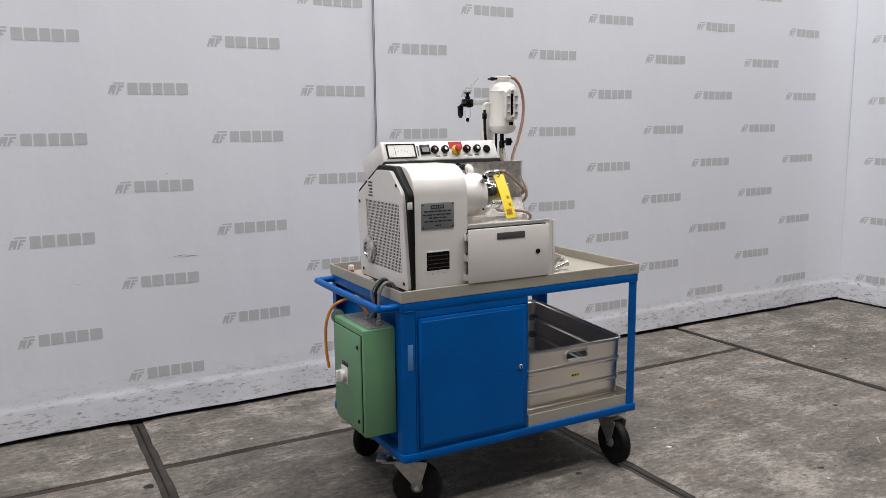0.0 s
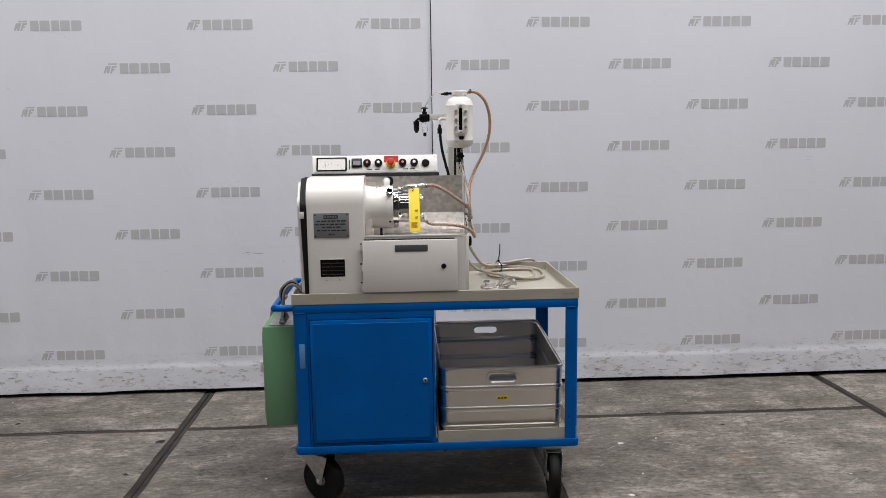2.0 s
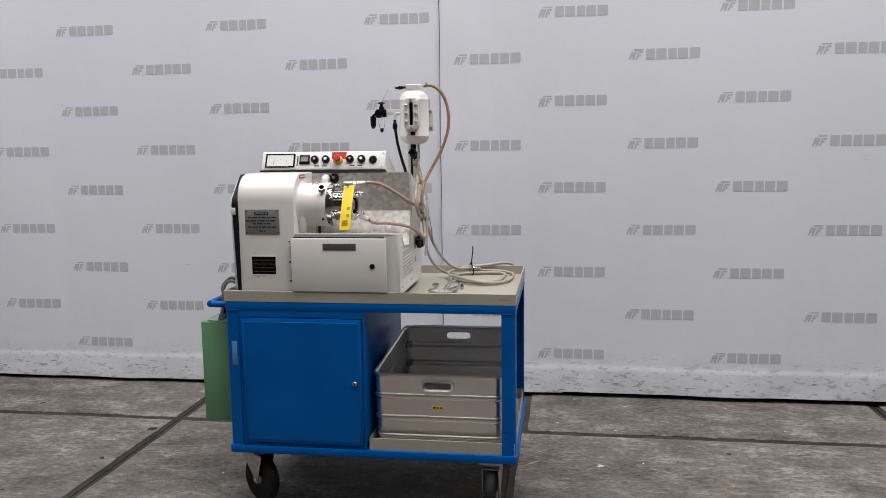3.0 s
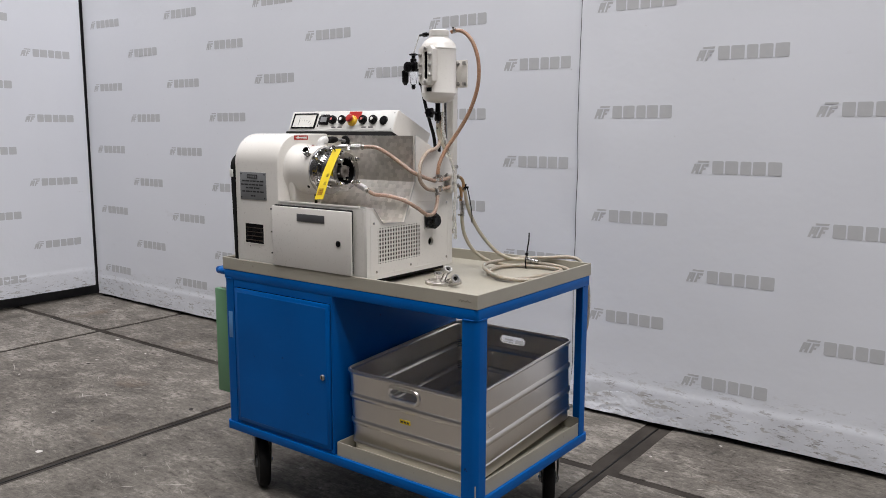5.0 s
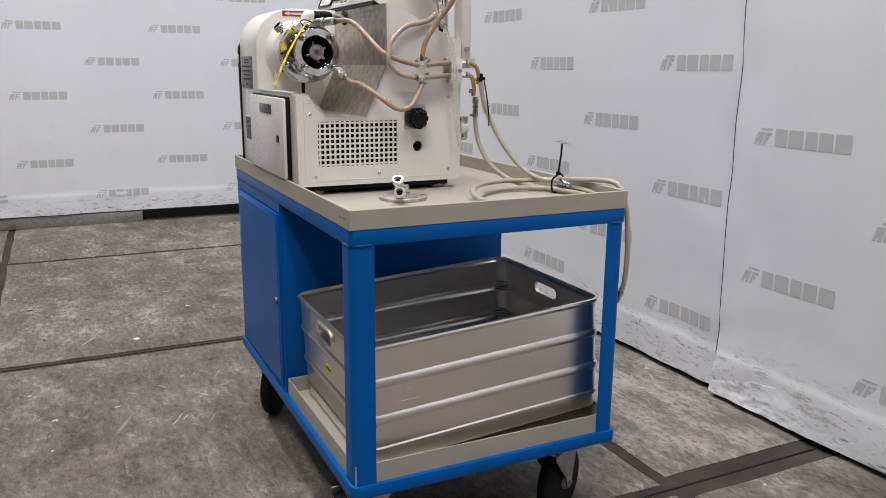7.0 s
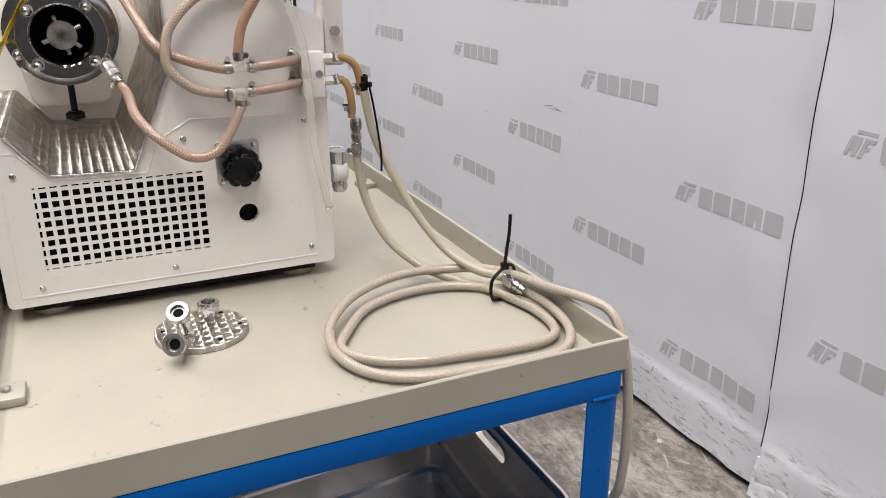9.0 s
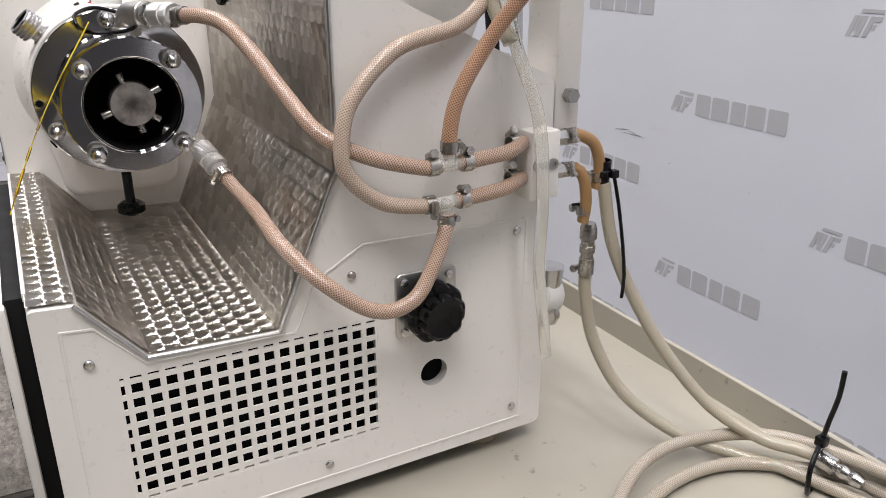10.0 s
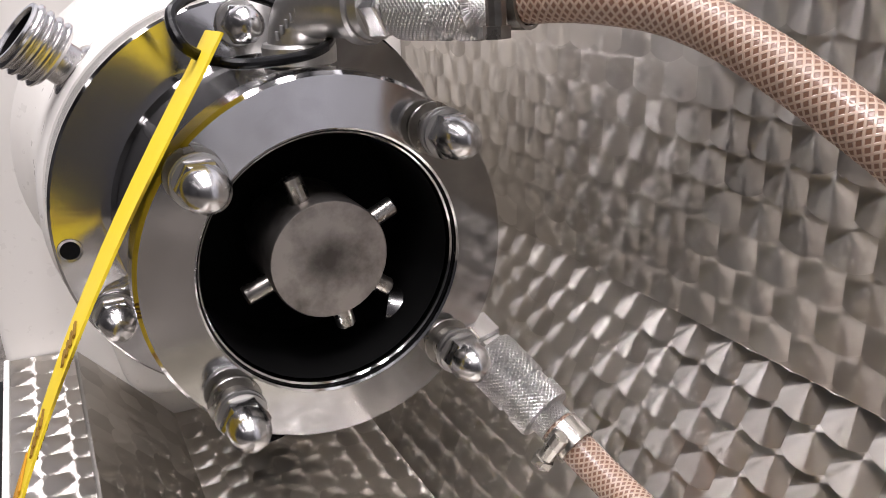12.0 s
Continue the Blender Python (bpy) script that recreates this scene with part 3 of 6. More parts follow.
wall_east = banner("wall_east", (X1, Y1, 0), (0, -1, 0), (-1, 0, 0), Y1 - 3.45, 4.5, 0.016, 12.0, "white vinyl tarpaulin side wall with grey print")


def crease(x, y, z):
    """Sharp-crested folds between 0 and 1."""
    return 1 - min(1.0, 3.2 * abs(noise.noise((x, y, z)))) ** 0.8


def crumpled_flap(x0, x1, top):
    """The turned-up hem that lies creased against the foot of the wall."""
    bm = bmesh.new()
    nu, nv = int((x1 - x0) / 0.011), 20
    rows = []
    for i in range(nu + 1):
        x = x0 + (x1 - x0) * i / nu
        crush = max(0.0, 1 - max(0.0, x - x0 - 0.06) / (x1 - x0 - 0.16))
        edge = top * (0.86 + 0.16 * noise.noise((x * 5.0, 0.0, 31)) + 0.06 * noise.noise((x * 17, 0.0, 33)))
        away = min(1.0, max(0.0, (x1 - x) / 0.30))
        col = []
        for j in range(nv + 1):
            f = j / nv
            h = 0.020 + edge * f
            loose = (1 - 0.8 * f) * crush
            push = 0.003 + loose * (0.004 * crease(x * 4.2 + h * 5, h * 7 - x * 2.5, 21) + 0.006 * crease(x * 9 - h * 12, h * 13 + x * 4, 27) + 0.004 * crease(x * 21 + h * 14, h * 24 - x * 6, 29))
            push += 0.004 * math.exp(-((x - x0 - 0.44) / 0.008) ** 2) * (1 - f)
            # the upper edge and the far end lie back flush with the wall
            push -= 0.009 * f + 0.012 * (1 - away)
            col.append(bm.verts.new((x, Y1 - 0.006 - push, h)))
        rows.append(col)
    for i in range(nu):
        for j in range(nv):
            a, b, c, d = rows[i][j], rows[i + 1][j], rows[i + 1][j + 1], rows[i][j + 1]
            if (i + j) % 2:
                bm.faces.new((a, b, c)), bm.faces.new((a, c, d))
            else:
                bm.faces.new((a, b, d)), bm.faces.new((b, c, d))
    rim = [e for e in bm.edges if len(e.link_faces) == 1]
    ext = bmesh.ops.extrude_edge_only(bm, edges=rim)
    for g in ext["geom"]:
        if isinstance(g, bmesh.types.BMVert):
            g.co.y = Y1 + 0.014
    return structure("trim_hem_flap", bm, VINYL, "creased dirty white tarpaulin hem lying at the wall foot", "hem", 30)


crumpled_flap(SEAM - 0.012, SEAM + 0.70, 0.135)
# solid dark walls added behind the tarpaulins to close the hall
structure("wall_backing_north", box((X0 - 0.3, Y1 + 0.12, -0.02), (X1 + 0.3, Y1 + 0.3, TOP)), GLOOM, "dark closing wall added behind the tarpaulin", "wall")
structure("wall_backing_west", box((X0 - 0.3, Y0, -0.02), (X0 - 0.12, Y1 + 0.12, TOP)), GLOOM, "dark closing wall added behind the tarpaulin", "wall")
structure("wall_backing_east", box((X1 + 0.12, Y0, -0.02), (X1 + 0.3, Y1 + 0.12, TOP)), GLOOM, "dark closing wall added behind the tarpaulin", "wall")
structure("trim_rail_west", box((X0 - 0.06, 1.05, 0.0), (X0 - 0.02, 2.62, 0.085), 0.003), ZINC, "grey metal rail on the floor under the tarpaulin", "trim")
# black strips standing in for the shaded gaps at the tarpaulin's foot and seam
structure("trim_foot_north", box((X0, Y1 + 0.052, -0.015), (X1, Y1 + 0.09, 0.06), 0.004), RUBBER, "black strip added for the shaded gap under the tarpaulin", "trim")
structure("trim_foot_east", box((X1 - 0.004, 3.45, -0.015), (X1 + 0.05, Y1 - 0.013, 0.012), 0.004), RUBBER, "black strip added for the shaded gap under the tarpaulin", "trim")


def print_outlines():
    """The grey mark: a leaning emblem and five letter-sized blocks, 0.38 m wide, 0.057 m high."""
    h = 0.057
    lean = lambda x, z: (x + 0.36 * z, z)
    para = lambda x0, x1, z0, z1: [lean(x0, z0), lean(x1, z0), lean(x1, z1), lean(x0, z1)]
    shapes = [para(0.010, 0.060, 0.049, 0.057), para(0.0, 0.010, 0.0, 0.043), para(0.0185, 0.030, 0.0, 0.043), para(0.0105, 0.018, 0.012, 0.043), para(0.0365, 0.047, 0.0, 0.043), para(0.0475, 0.063, 0.033, 0.043), para(0.0475, 0.057, 0.017, 0.026)]
    for x0, x1 in ((0.093, 0.141), (0.147, 0.202), (0.211, 0.256), (0.262, 0.315), (0.323, 0.379)):
        shapes.append(rounded(x0, 0.0, x1, h, 0.006, 3))
    return shapes


SHAPES = print_outlines()


def printed_mark(wall, corner, run, out):
    """One mark lying on the slack face of a tarpaulin, as thin as ink."""
    bm = bmesh.new()
    run, out = Vector(run), Vector(out)
    for shape in SHAPES:
        rims = []
        for off in (0.0009, 0.0003):
            ring = []
            for u, h in shape:
                p = Vector(corner) + run * u + Vector((0, 0, h))
                hit, where, _, _ = wall.ray_cast(p + out * 0.3, -out)
                ring.append(bm.verts.new((where if hit else p) + out * off))
            rims.append(ring)
        bm.faces.new(rims[0])
        n = len(shape)
        for k in range(n):
            bm.faces.new((rims[0][k], rims[1][k], rims[1][(k + 1) % n], rims[0][(k + 1) % n]))
    part("printed_mark", bm, PRINT, wall)


bpy.context.view_layer.update()
# black tube laid down the seam to draw the shade of its gap
seam_line = []
for k in range(46):
    z = 0.17 + 0.095 * k
    hit, where, _, _ = wall_north_right.ray_cast(Vector((SEAM + 0.004, Y1 - 0.4, z)), Vector((0, 1, 0)))
    seam_line.append((SEAM - 0.003 + 0.0015 * math.sin(z * 7), (where.y if hit else Y1) - 0.0015, z))
structure("trim_seam", tube(seam_line, 0.0013, 6), GAP_SHADE, "black tube drawn for the shaded gap between two tarpaulins", "seam")
PITCH, ROW = 0.969, 0.2414
for k in range(-2, 4):
    for r in range(0, 12):
        z = 0.2275 + ROW * r
        x = -0.002 + PITCH * (k - (0.5 if r % 2 == 0 else 0.0))
        if X0 < x and x + 0.38 < SEAM:
            printed_mark(wall_north, (x, Y1, z), (1, 0, 0), (0, -1, 0))
for k in range(0, 6):
    for r in range(0, 12):
        z = 0.2275 + ROW * r
        x = 1.970 + PITCH * (k + (0.491 if r % 2 == 0 else 0.0))
        if x + 0.39 < X1:
            printed_mark(wall_north_right, (x, Y1, z), (1, 0, 0), (0, -1, 0))
for k in range(-5, 4):
    for r in range(0, 12):
        z = 0.206 + 0.2455 * r
        y = 2.754 - PITCH * k + (0.0 if r % 2 else -PITCH * 0.4706)
        if 1.1 < y and y + 0.39 < Y1:
            printed_mark(wall_west, (X0, y, z), (0, 1, 0), (1, 0, 0))
for k in range(0, 4):
    for r in range(0, 12):
        z = 0.19 + ROW * r
        y = 4.07 - PITCH * (k + (0.5 if r % 2 else 0.0))
        if y - 0.38 < 3.5:
            continue
        printed_mark(wall_east, (X1, y, z), (0, -1, 0), (-1, 0, 0))

# rubbed scuffs and a dark smear on the tarpaulin
SCUFF = plastic("grey_scuff", (0.27, 0.265, 0.26), 0.6)


def scuff(x0, z0, x1, z1, wide):
    bm = bmesh.new()
    rims = ([], [])
    for k in range(9):
        f = k / 8
        half = wide * (0.25 + 0.75 * math.sin(math.pi * f)) * (0.6 + 0.4 * noise.noise((k * 1.7, x0 * 9, 3)))
        for rim, side in zip(rims, (-1, 1)):
            p = Vector((x0 + (x1 - x0) * f, Y1, z0 + (z1 - z0) * f + side * half))
            hit, where, _, _ = wall_north.ray_cast(p + Vector((0, -0.3, 0)), Vector((0, 1, 0)))
            rim.append(bm.verts.new((where if hit else p) + Vector((0, -0.0007, 0))))
    for k in range(8):
        bm.faces.new((rims[0][k], rims[0][k + 1], rims[1][k + 1], rims[1][k]))
    part("scuff", bm, SCUFF, wall_north)


for x0, z0, x1, z1, wide in ((0.735, 0.852, 0.800, 0.862, 0.0022), (0.765, 0.848, 0.872, 0.852, 0.0016), (0.80, 0.858, 0.860, 0.851, 0.0013), (1.597, 1.232, 1.606, 1.246, 0.0035), (1.424, 0.138, 1.438, 0.172, 0.009), (0.98, 0.80, 0.99, 0.806, 0.002)):
    scuff(x0, z0, x1, z1, wide)

# concrete slabs between the dark joints
JX = [-3.0, -1.43, 0.505, 2.35, 4.30, 6.6]
JY = [-8.0, -5.9, -4.0, -2.1, -0.19, 1.71, 3.61, 4.6]
GAPX = {-1.43: 0.040, 0.505: 0.062, 2.35: 0.064, 4.30: 0.062}
for xa, xb in zip(JX, JX[1:]):
    rows = JY if xa < 4.2 else [y for y in JY if y != 3.61]   # the far bay has no cross joint at the wall
    for ya, yb in zip(rows, rows[1:]):
        gy = lambda y: 0.046
        GAPX[2.35] = 0.125 if ya > 3.6 else 0.064
        lo = (max(xa + GAPX.get(xa, 0) / 2, X0 - 0.29), ya + gy(ya) / 2 if ya > -7.9 else Y0, -0.20)
        hi = (min(xb - GAPX.get(xb, 0) / 2, X1 + 0.29), yb - gy(yb) / 2 if yb < 4.5 else Y1 + 0.29, 0.0)
        bm = bmesh.new()
        bmesh.ops.create_grid(bm, x_segments=26, y_segments=26, size=0.5)
        for v in bm.verts:
            x, y = lo[0] + (hi[0] - lo[0]) * (v.co.x + 0.5), lo[1] + (hi[1] - lo[1]) * (v.co.y + 0.5)
            edge = any(len(e.link_faces) == 1 for e in v.link_edges)
            if edge:
                x += 0.007 * noise.noise((x * 6, y * 6, 2.0))
                y += 0.007 * noise.noise((x * 6, y * 6, 5.0))
            v.co = (x, y, -0.004 * (1 if edge else 0) + 0.0012 * noise.noise((x * 3, y * 3, 0)))
        rim = [e for e in bm.edges if len(e.link_faces) == 1]
        ext = bmesh.ops.extrude_edge_only(bm, edges=rim)
        for g in ext["geom"]:
            if isinstance(g, bmesh.types.BMVert):
                g.co.z = -0.03
        part("slab", bm, CONCRETE, floor)
# the thin bright cleft in the middle of the wide joints
for x in (0.505, 2.35, 4.30):
    part("joint_rib", box((x - 0.005, Y0, -0.03), (x + 0.004, Y1, -0.0062), 0.001), RUBBER, floor)

# ---- the trolley ----
CX0, CX1, CY0, CY1 = 1.253, 2.412, 2.603, 3.327
trolley = thing("trolley", (1.83, 2.96, 0.0), "blue steel workshop trolley with beige tray top, on rubber castors", "trolley")


def ring_outline(d, r=0.0):
    return [(CX0 + d, CY0 + d), (CX1 - d, CY0 + d), (CX1 - d, CY1 - d), (CX0 + d, CY1 - d)]


part("top_frame", prism(fillet(ring_outline(0.001), [0.012] * 4), "z", 0.826, 0.860, 0.004, 2, holes=[ring_outline(0.045)], angle=50), BLUE, trolley)
part("base_frame", prism(fillet(ring_outline(-0.005), [0.02] * 4), "z", 0.2385, 0.269, 0.005, 2, holes=[ring_outline(0.050)], angle=50), BLUE, trolley)


def angle_post(cx, cy, sx, sy):
    """A folded steel angle, 54 mm wide on both legs, with a round outer corner and a weld bead at the top."""
    w, t = 0.054, 0.0032
    pts = [(0, 0), (w, 0), (w, t), (t, t), (t, w), (0, w)]
    radii = [0.019, 0.001, 0.001, 0.016, 0.001, 0.001]
    line = [(cx + sx * x, cy + sy * y) for x, y in fillet(pts, radii, 8)]
    if sx * sy < 0:
        line.reverse()
    post = part("post", prism(line, "z", 0.268, 0.828, 0.0006, 1, angle=50), BLUE, trolley)
    bead = [(cx + sx * x, cy + sy * y, 0.8268) for x, y in ((0.048, -0.0005), (0.02, -0.0005), (0.006, 0.006), (-0.0005, 0.02), (-0.0005, 0.048))]
    part("weld_bead", tube(bead, 0.0026, 7, 0.006), BLUE, post)


for px, sx in ((CX0 + 0.0015, 1), (CX1 - 0.0015, -1)):
    for py, sy in ((CY0 + 0.0015, 1), (CY1 - 0.0015, -1)):
        angle_post(px, py, sx, sy)
# worn patch of old sticker on one post
part("sticker_remnant", box((CX0 + 0.024, CY0 + 0.0005, 0.60), (CX0 + 0.046, CY0 + 0.0025, 0.70), 0.0005), plastic("faded_blue_sticker", (0.10, 0.25, 0.50), 0.5), trolley, "faded pale blue sticker remnant")

tray = part("tray", prism(ring_outline(0.0), "z", 0.8605, 0.905, 0.0015, 1, holes=[ring_outline(0.006)], angle=50), BEIGE, trolley, "beige enamelled shallow tray with raised rim")
part("tray_floor", box((CX0 + 0.006, CY0 + 0.006, 0.8605), (CX1 - 0.006, CY1 - 0.006, 0.866)), BEIGE, tray)
# unseen blue sheet, added under the tray to darken the crate below
part("top_sheet", box((CX0 + 0.040, CY0 + 0.040, 0.8480), (CX1 - 0.040, CY1 - 0.040, 0.8574)), BLUE, trolley)
part("tray_seal", box((CX0 + 0.004, CY0 + 0.004, 0.8575), (CX1 - 0.004, CY1 - 0.004, 0.8608)), plastic("tan_seal", (0.40, 0.25, 0.13), 0.6), tray)
# faded scrawl on the rim of the tray
FADED = plastic("faded_brown_scrawl", (0.20, 0.175, 0.14), 0.6)
scrawl = [(2.345, 0.878), (2.352, 0.886), (2.356, 0.879), (2.362, 0.885), (2.370, 0.880), (2.377, 0.886), (2.384, 0.880), (2.392, 0.884)]
part("scrawl", tube([(x, CY0 - 0.0002, z) for x, z in scrawl], 0.0008, 5, 0.004), FADED, tray)
# clamps that hold the tray down
for bx, by, sx in ((2.180, CY0 + 0.007, 1), (1.50, CY1 - 0.043, 1)):
    clampb = part("tray_clamp", box((bx - 0.022, by, 0.866), (bx + 0.022, by + 0.036, 0.878), 0.003), BEIGE, tray)
    part("bolt", lathe([(0.006, 0), (0.006, 0.004), (0.004, 0.006)], (bx, by + 0.016, 0.878), seg=6), ZINC, clampb)

# cabinet under the tray
cab = part("cabinet", box((CX0 + 0.048, CY0 + 0.006, 0.269), (1.822, CY1 - 0.012, 0.827), 0.003), BLUE, trolley)
# black sheet behind the door's edge, put in for the shade of the gap
part("door_gap", box((1.316, CY0 + 0.0045, 0.279), (1.818, CY0 + 0.007, 0.803)), RUBBER, cab)
fr = prism([(1.311, 0.2705), (1.8215, 0.2705), (1.8215, 0.8255), (1.311, 0.8255)], "y", CY0 + 0.0015, CY0 + 0.008, 0.0015, 1, holes=[[(1.319, 0.282), (1.8135, 0.282), (1.8135, 0.798), (1.319, 0.798)]], angle=50)
part("door_frame", fr, BLUE, cab)
door = part("door", box((1.3215, CY0 - 0.004, 0.2845), (1.811, CY0 + 0.006, 0.7955), 0.0025, 2), BLUE, trolley, "flat blue sheet steel door")
part("door_panel_press", prism(rounded(1.335, 0.298, 1.797, 0.782, 0.004, 2), "y", CY0 - 0.0052, CY0 - 0.002, 0.001, 1, angle=50), BLUE, door)
lock = part("lock", rod((1.781, CY0 - 0.004, 0.54), (1.781, CY0 - 0.012, 0.54), 0.010, 16, edge=0.002), ZINC, door, "round zinc key lock")
part("key_slot", box((1.7795, CY0 - 0.0128, 0.534), (1.7825, CY0 - 0.0115, 0.546)), BLACK, lock)

# low tray beside the cabinet
low_out = [(1.831, CY0 + 0.006), (2.4065, CY0 + 0.006), (2.4065, CY1 - 0.006), (1.831, CY1 - 0.006)]
low_in = [(1.834, CY0 + 0.009), (2.4035, CY0 + 0.009), (2.4035, CY1 - 0.009), (1.834, CY1 - 0.009)]
low = part("lower_tray", prism(low_out, "z", 0.268, 0.318, 0.001, 1, holes=[low_in], angle=50), BEIGE, trolley, "beige lower tray with folded rim")
part("lower_tray_floor", box((1.8342, CY0 + 0.0092, 0.268), (2.4033, CY1 - 0.0092, 0.273)), BEIGE, low)

# push handle
hz = 0.842
bm = tube([(CX0 + 0.004, CY0 + 0.035, hz), (CX0 - 0.045, CY0 + 0.035, hz), (CX0 - 0.068, CY0 + 0.045, hz), (CX0 - 0.078, CY0 + 0.09, hz), (CX0 - 0.078, CY1 - 0.09, hz), (CX0 - 0.068, CY1 - 0.045, hz), (CX0 - 0.045, CY1 - 0.035, hz), (CX0 + 0.004, CY1 - 0.035, hz)], 0.0135, 14)
part("push_handle", bm, BLUE, trolley, "bent blue tube push handle")


def castor(x, y, yaw, brake):
    """A swivel castor: head plate, pressed fork, axle and a solid black tyre on a grey rim."""
    m = pose(x, y, 0, 0, 0, yaw)
    off = 0.035
    bm = box((-0.055, -0.045, 0.224), (0.055, 0.045, 0.2385), 0.002)
    lathe([(0.034, 0.0), (0.034, 0.012), (0.028, 0.016)], (0, 0, 0.206), seg=24, bm=bm)
    side = fillet([(-0.055, 0.208), (0.078, 0.208), (0.076, 0.194), (off + 0.017, 0.112), (off + 0.010, 0.084), (off - 0.010, 0.084), (off - 0.017, 0.112), (-0.052, 0.194)], [0.004, 0.004, 0.01, 0.01, 0.008, 0.008, 0.01, 0.01], 3)
    for s in (-1, 1):
        prism(side, "y", s * 0.032 - 0.002, s * 0.032 + 0.002, 0.0008, 1, bm=bm, angle=60)
    box((-0.045, -0.034, 0.204), (0.052, 0.034, 0.209), 0.001, bm=bm)
    bm.transform(m)
    fork = part("castor", bm, ZINC, trolley, "zinc plated swivel castor fork")
    c = m @ Vector((off, 0, 0.1))
    ax = m.to_3x3() @ Vector((0, 1, 0))
    part("tyre", lathe([(0.070, -0.021), (0.090, -0.021), (0.0965, -0.016), (0.0998, -0.006), (0.0998, 0.006), (0.0965, 0.016), (0.090, 0.021), (0.070, 0.021)], c, ax, 40), RUBBER, fork, "solid black rubber tyre")
    part("rim", lathe([(0.012, -0.028), (0.022, -0.028), (0.026, -0.016), (0.066, -0.016), (0.070, -0.020), (0.070, 0.020), (0.066, 0.016), (0.026, 0.016), (0.022, 0.028), (0.012, 0.028)], c, ax, 32), GREYP, fork)
    part("axle", lathe([(0.009, -0.038), (0.009, -0.034), (0.006, -0.034), (0.006, 0.034), (0.009, 0.034), (0.009, 0.038)], c, ax, 6), CHROME, fork)
    if brake:
        bm = box((-0.105, -0.03, 0.196), (-0.030, 0.03, 0.203), 0.003)
        box((-0.125, -0.032, 0.203), (-0.085, 0.032, 0.216), 0.004, bm=bm)
        bm.transform(m)
        part("brake_pedal", bm, ZINC, fork, "zinc brake pedal")


castor(CX0 + 0.066, CY0 + 0.100, -33, True)
castor(CX1 - 0.096, CY0 + 0.062, -93, False)
castor(CX0 + 0.105, CY1 - 0.085, 30, True)
castor(CX1 - 0.080, CY1 - 0.130, 121, False)

# ---- aluminium box in the lower tray ----
BX0, BX1, BY0, BY1, BH = 1.848, 2.356, 2.659, 3.3245, 0.302
TILT_M = Matrix.Translation((0, BY0, 0.2735)) @ Matrix.Rotation(radians(3.75), 4, "X") @ Matrix.Translation((0, -BY0, 0))
alu_box = thing("aluminium_box", (2.10, 2.97, 0.2735), "open ribbed aluminium crate standing tilted in the tray", "crate")


def box_ring(d, z, inner=0.0):
    r = 0.034 - inner
    return [(x, y, z) for x, y in rounded(BX0 - d + inner, BY0 - d + inner, BX1 + d - inner, BY1 + d - inner, r + d, 5)]


skin = [(-0.008, 0.0), (-0.005, 0.004), (-0.005, 0.034), (0.003, 0.040), (0.003, 0.046), (0.0, 0.050)]
for zr in (0.118, 0.209):
    skin += [(0.0, zr - 0.012), (0.003, zr - 0.008), (0.0052, zr - 0.003), (0.0052, zr + 0.003), (0.003, zr + 0.008), (0.0, zr + 0.012)]
skin += [(0.0, BH - 0.014), (0.005, BH - 0.010), (0.007, BH - 0.005), (0.005, BH), (0.0, BH + 0.001)]
rings = [box_ring(d, z) for d, z in skin] + [box_ring(d, z, 0.0025) for d, z in reversed(skin[2:-3])] + [box_ring(-0.004, 0.006, 0.004)]
bm = loft(rings)
for ring in (rings[0], rings[-1]):
    bm.faces.new([v for v in bm.verts if any((v.co - Vector(p)).length < 1e-6 for p in ring)][:len(ring)])
bmesh.ops.remove_doubles(bm, verts=bm.verts, dist=1e-5)
crate = part("crate_body", bm, ALU, alu_box)
mx = (BX0 + BX1) / 2
for yy in (BY0, BY1):
    cut(crate, prism(rounded(mx - 0.0570, 0.239, mx + 0.0570, 0.273, 0.0165, 6), "y", yy - 0.03, yy + 0.03))
crate.data.polygons.foreach_set("use_smooth", [True] * len(crate.data.polygons))
crate.data.set_sharp_from_angle(angle=radians(35))
crate.data.transform(TILT_M)
for yy, s in ((BY0, -1), (BY1, 1)):
    bm = loft([[(x, yy + s * d, z) for x, z in rounded(mx - 0.0570 - e, 0.239 - e, mx + 0.0570 + e, 0.273 + e, 0.0165 + e, 6)] for e, d in ((-0.001, -0.006), (-0.001, 0.004), (0.004, 0.0075), (0.010, 0.006), (0.013, 0.0)) ])
    bm.transform(TILT_M)
    part("grip_surround", bm, ALU, alu_box, "shiny pressed grip surround")
bm = box((mx - 0.022, BY0 - 0.0012, 0.158), (mx + 0.022, BY0 + 0.001, 0.172))
bm.transform(TILT_M)
note = part("sticker", bm, YELLOW, alu_box, "small yellow sticker with unreadable print")
for k in range(3):
    bm = box((mx - 0.018 + k * 0.013, BY0 - 0.002, 0.162), (mx - 0.009 + k * 0.013, BY0 - 0.001, 0.168))
    bm.transform(TILT_M)
    part("print_bar", bm, INK, note)
for bz in (0.170, 0.154):
    bm = prism(circle(BY0 + 0.115, bz + 0.004, 0.009, 12) if bz > 0.16 else [(BY0 + 0.09, bz - 0.005), (BY0 + 0.14, bz - 0.005), (BY0 + 0.14, bz), (BY0 + 0.09, bz)], "x", BX1, BX1 + 0.0012)
    bm.transform(TILT_M)
    part("embossed_mark", bm, ALU, alu_box)
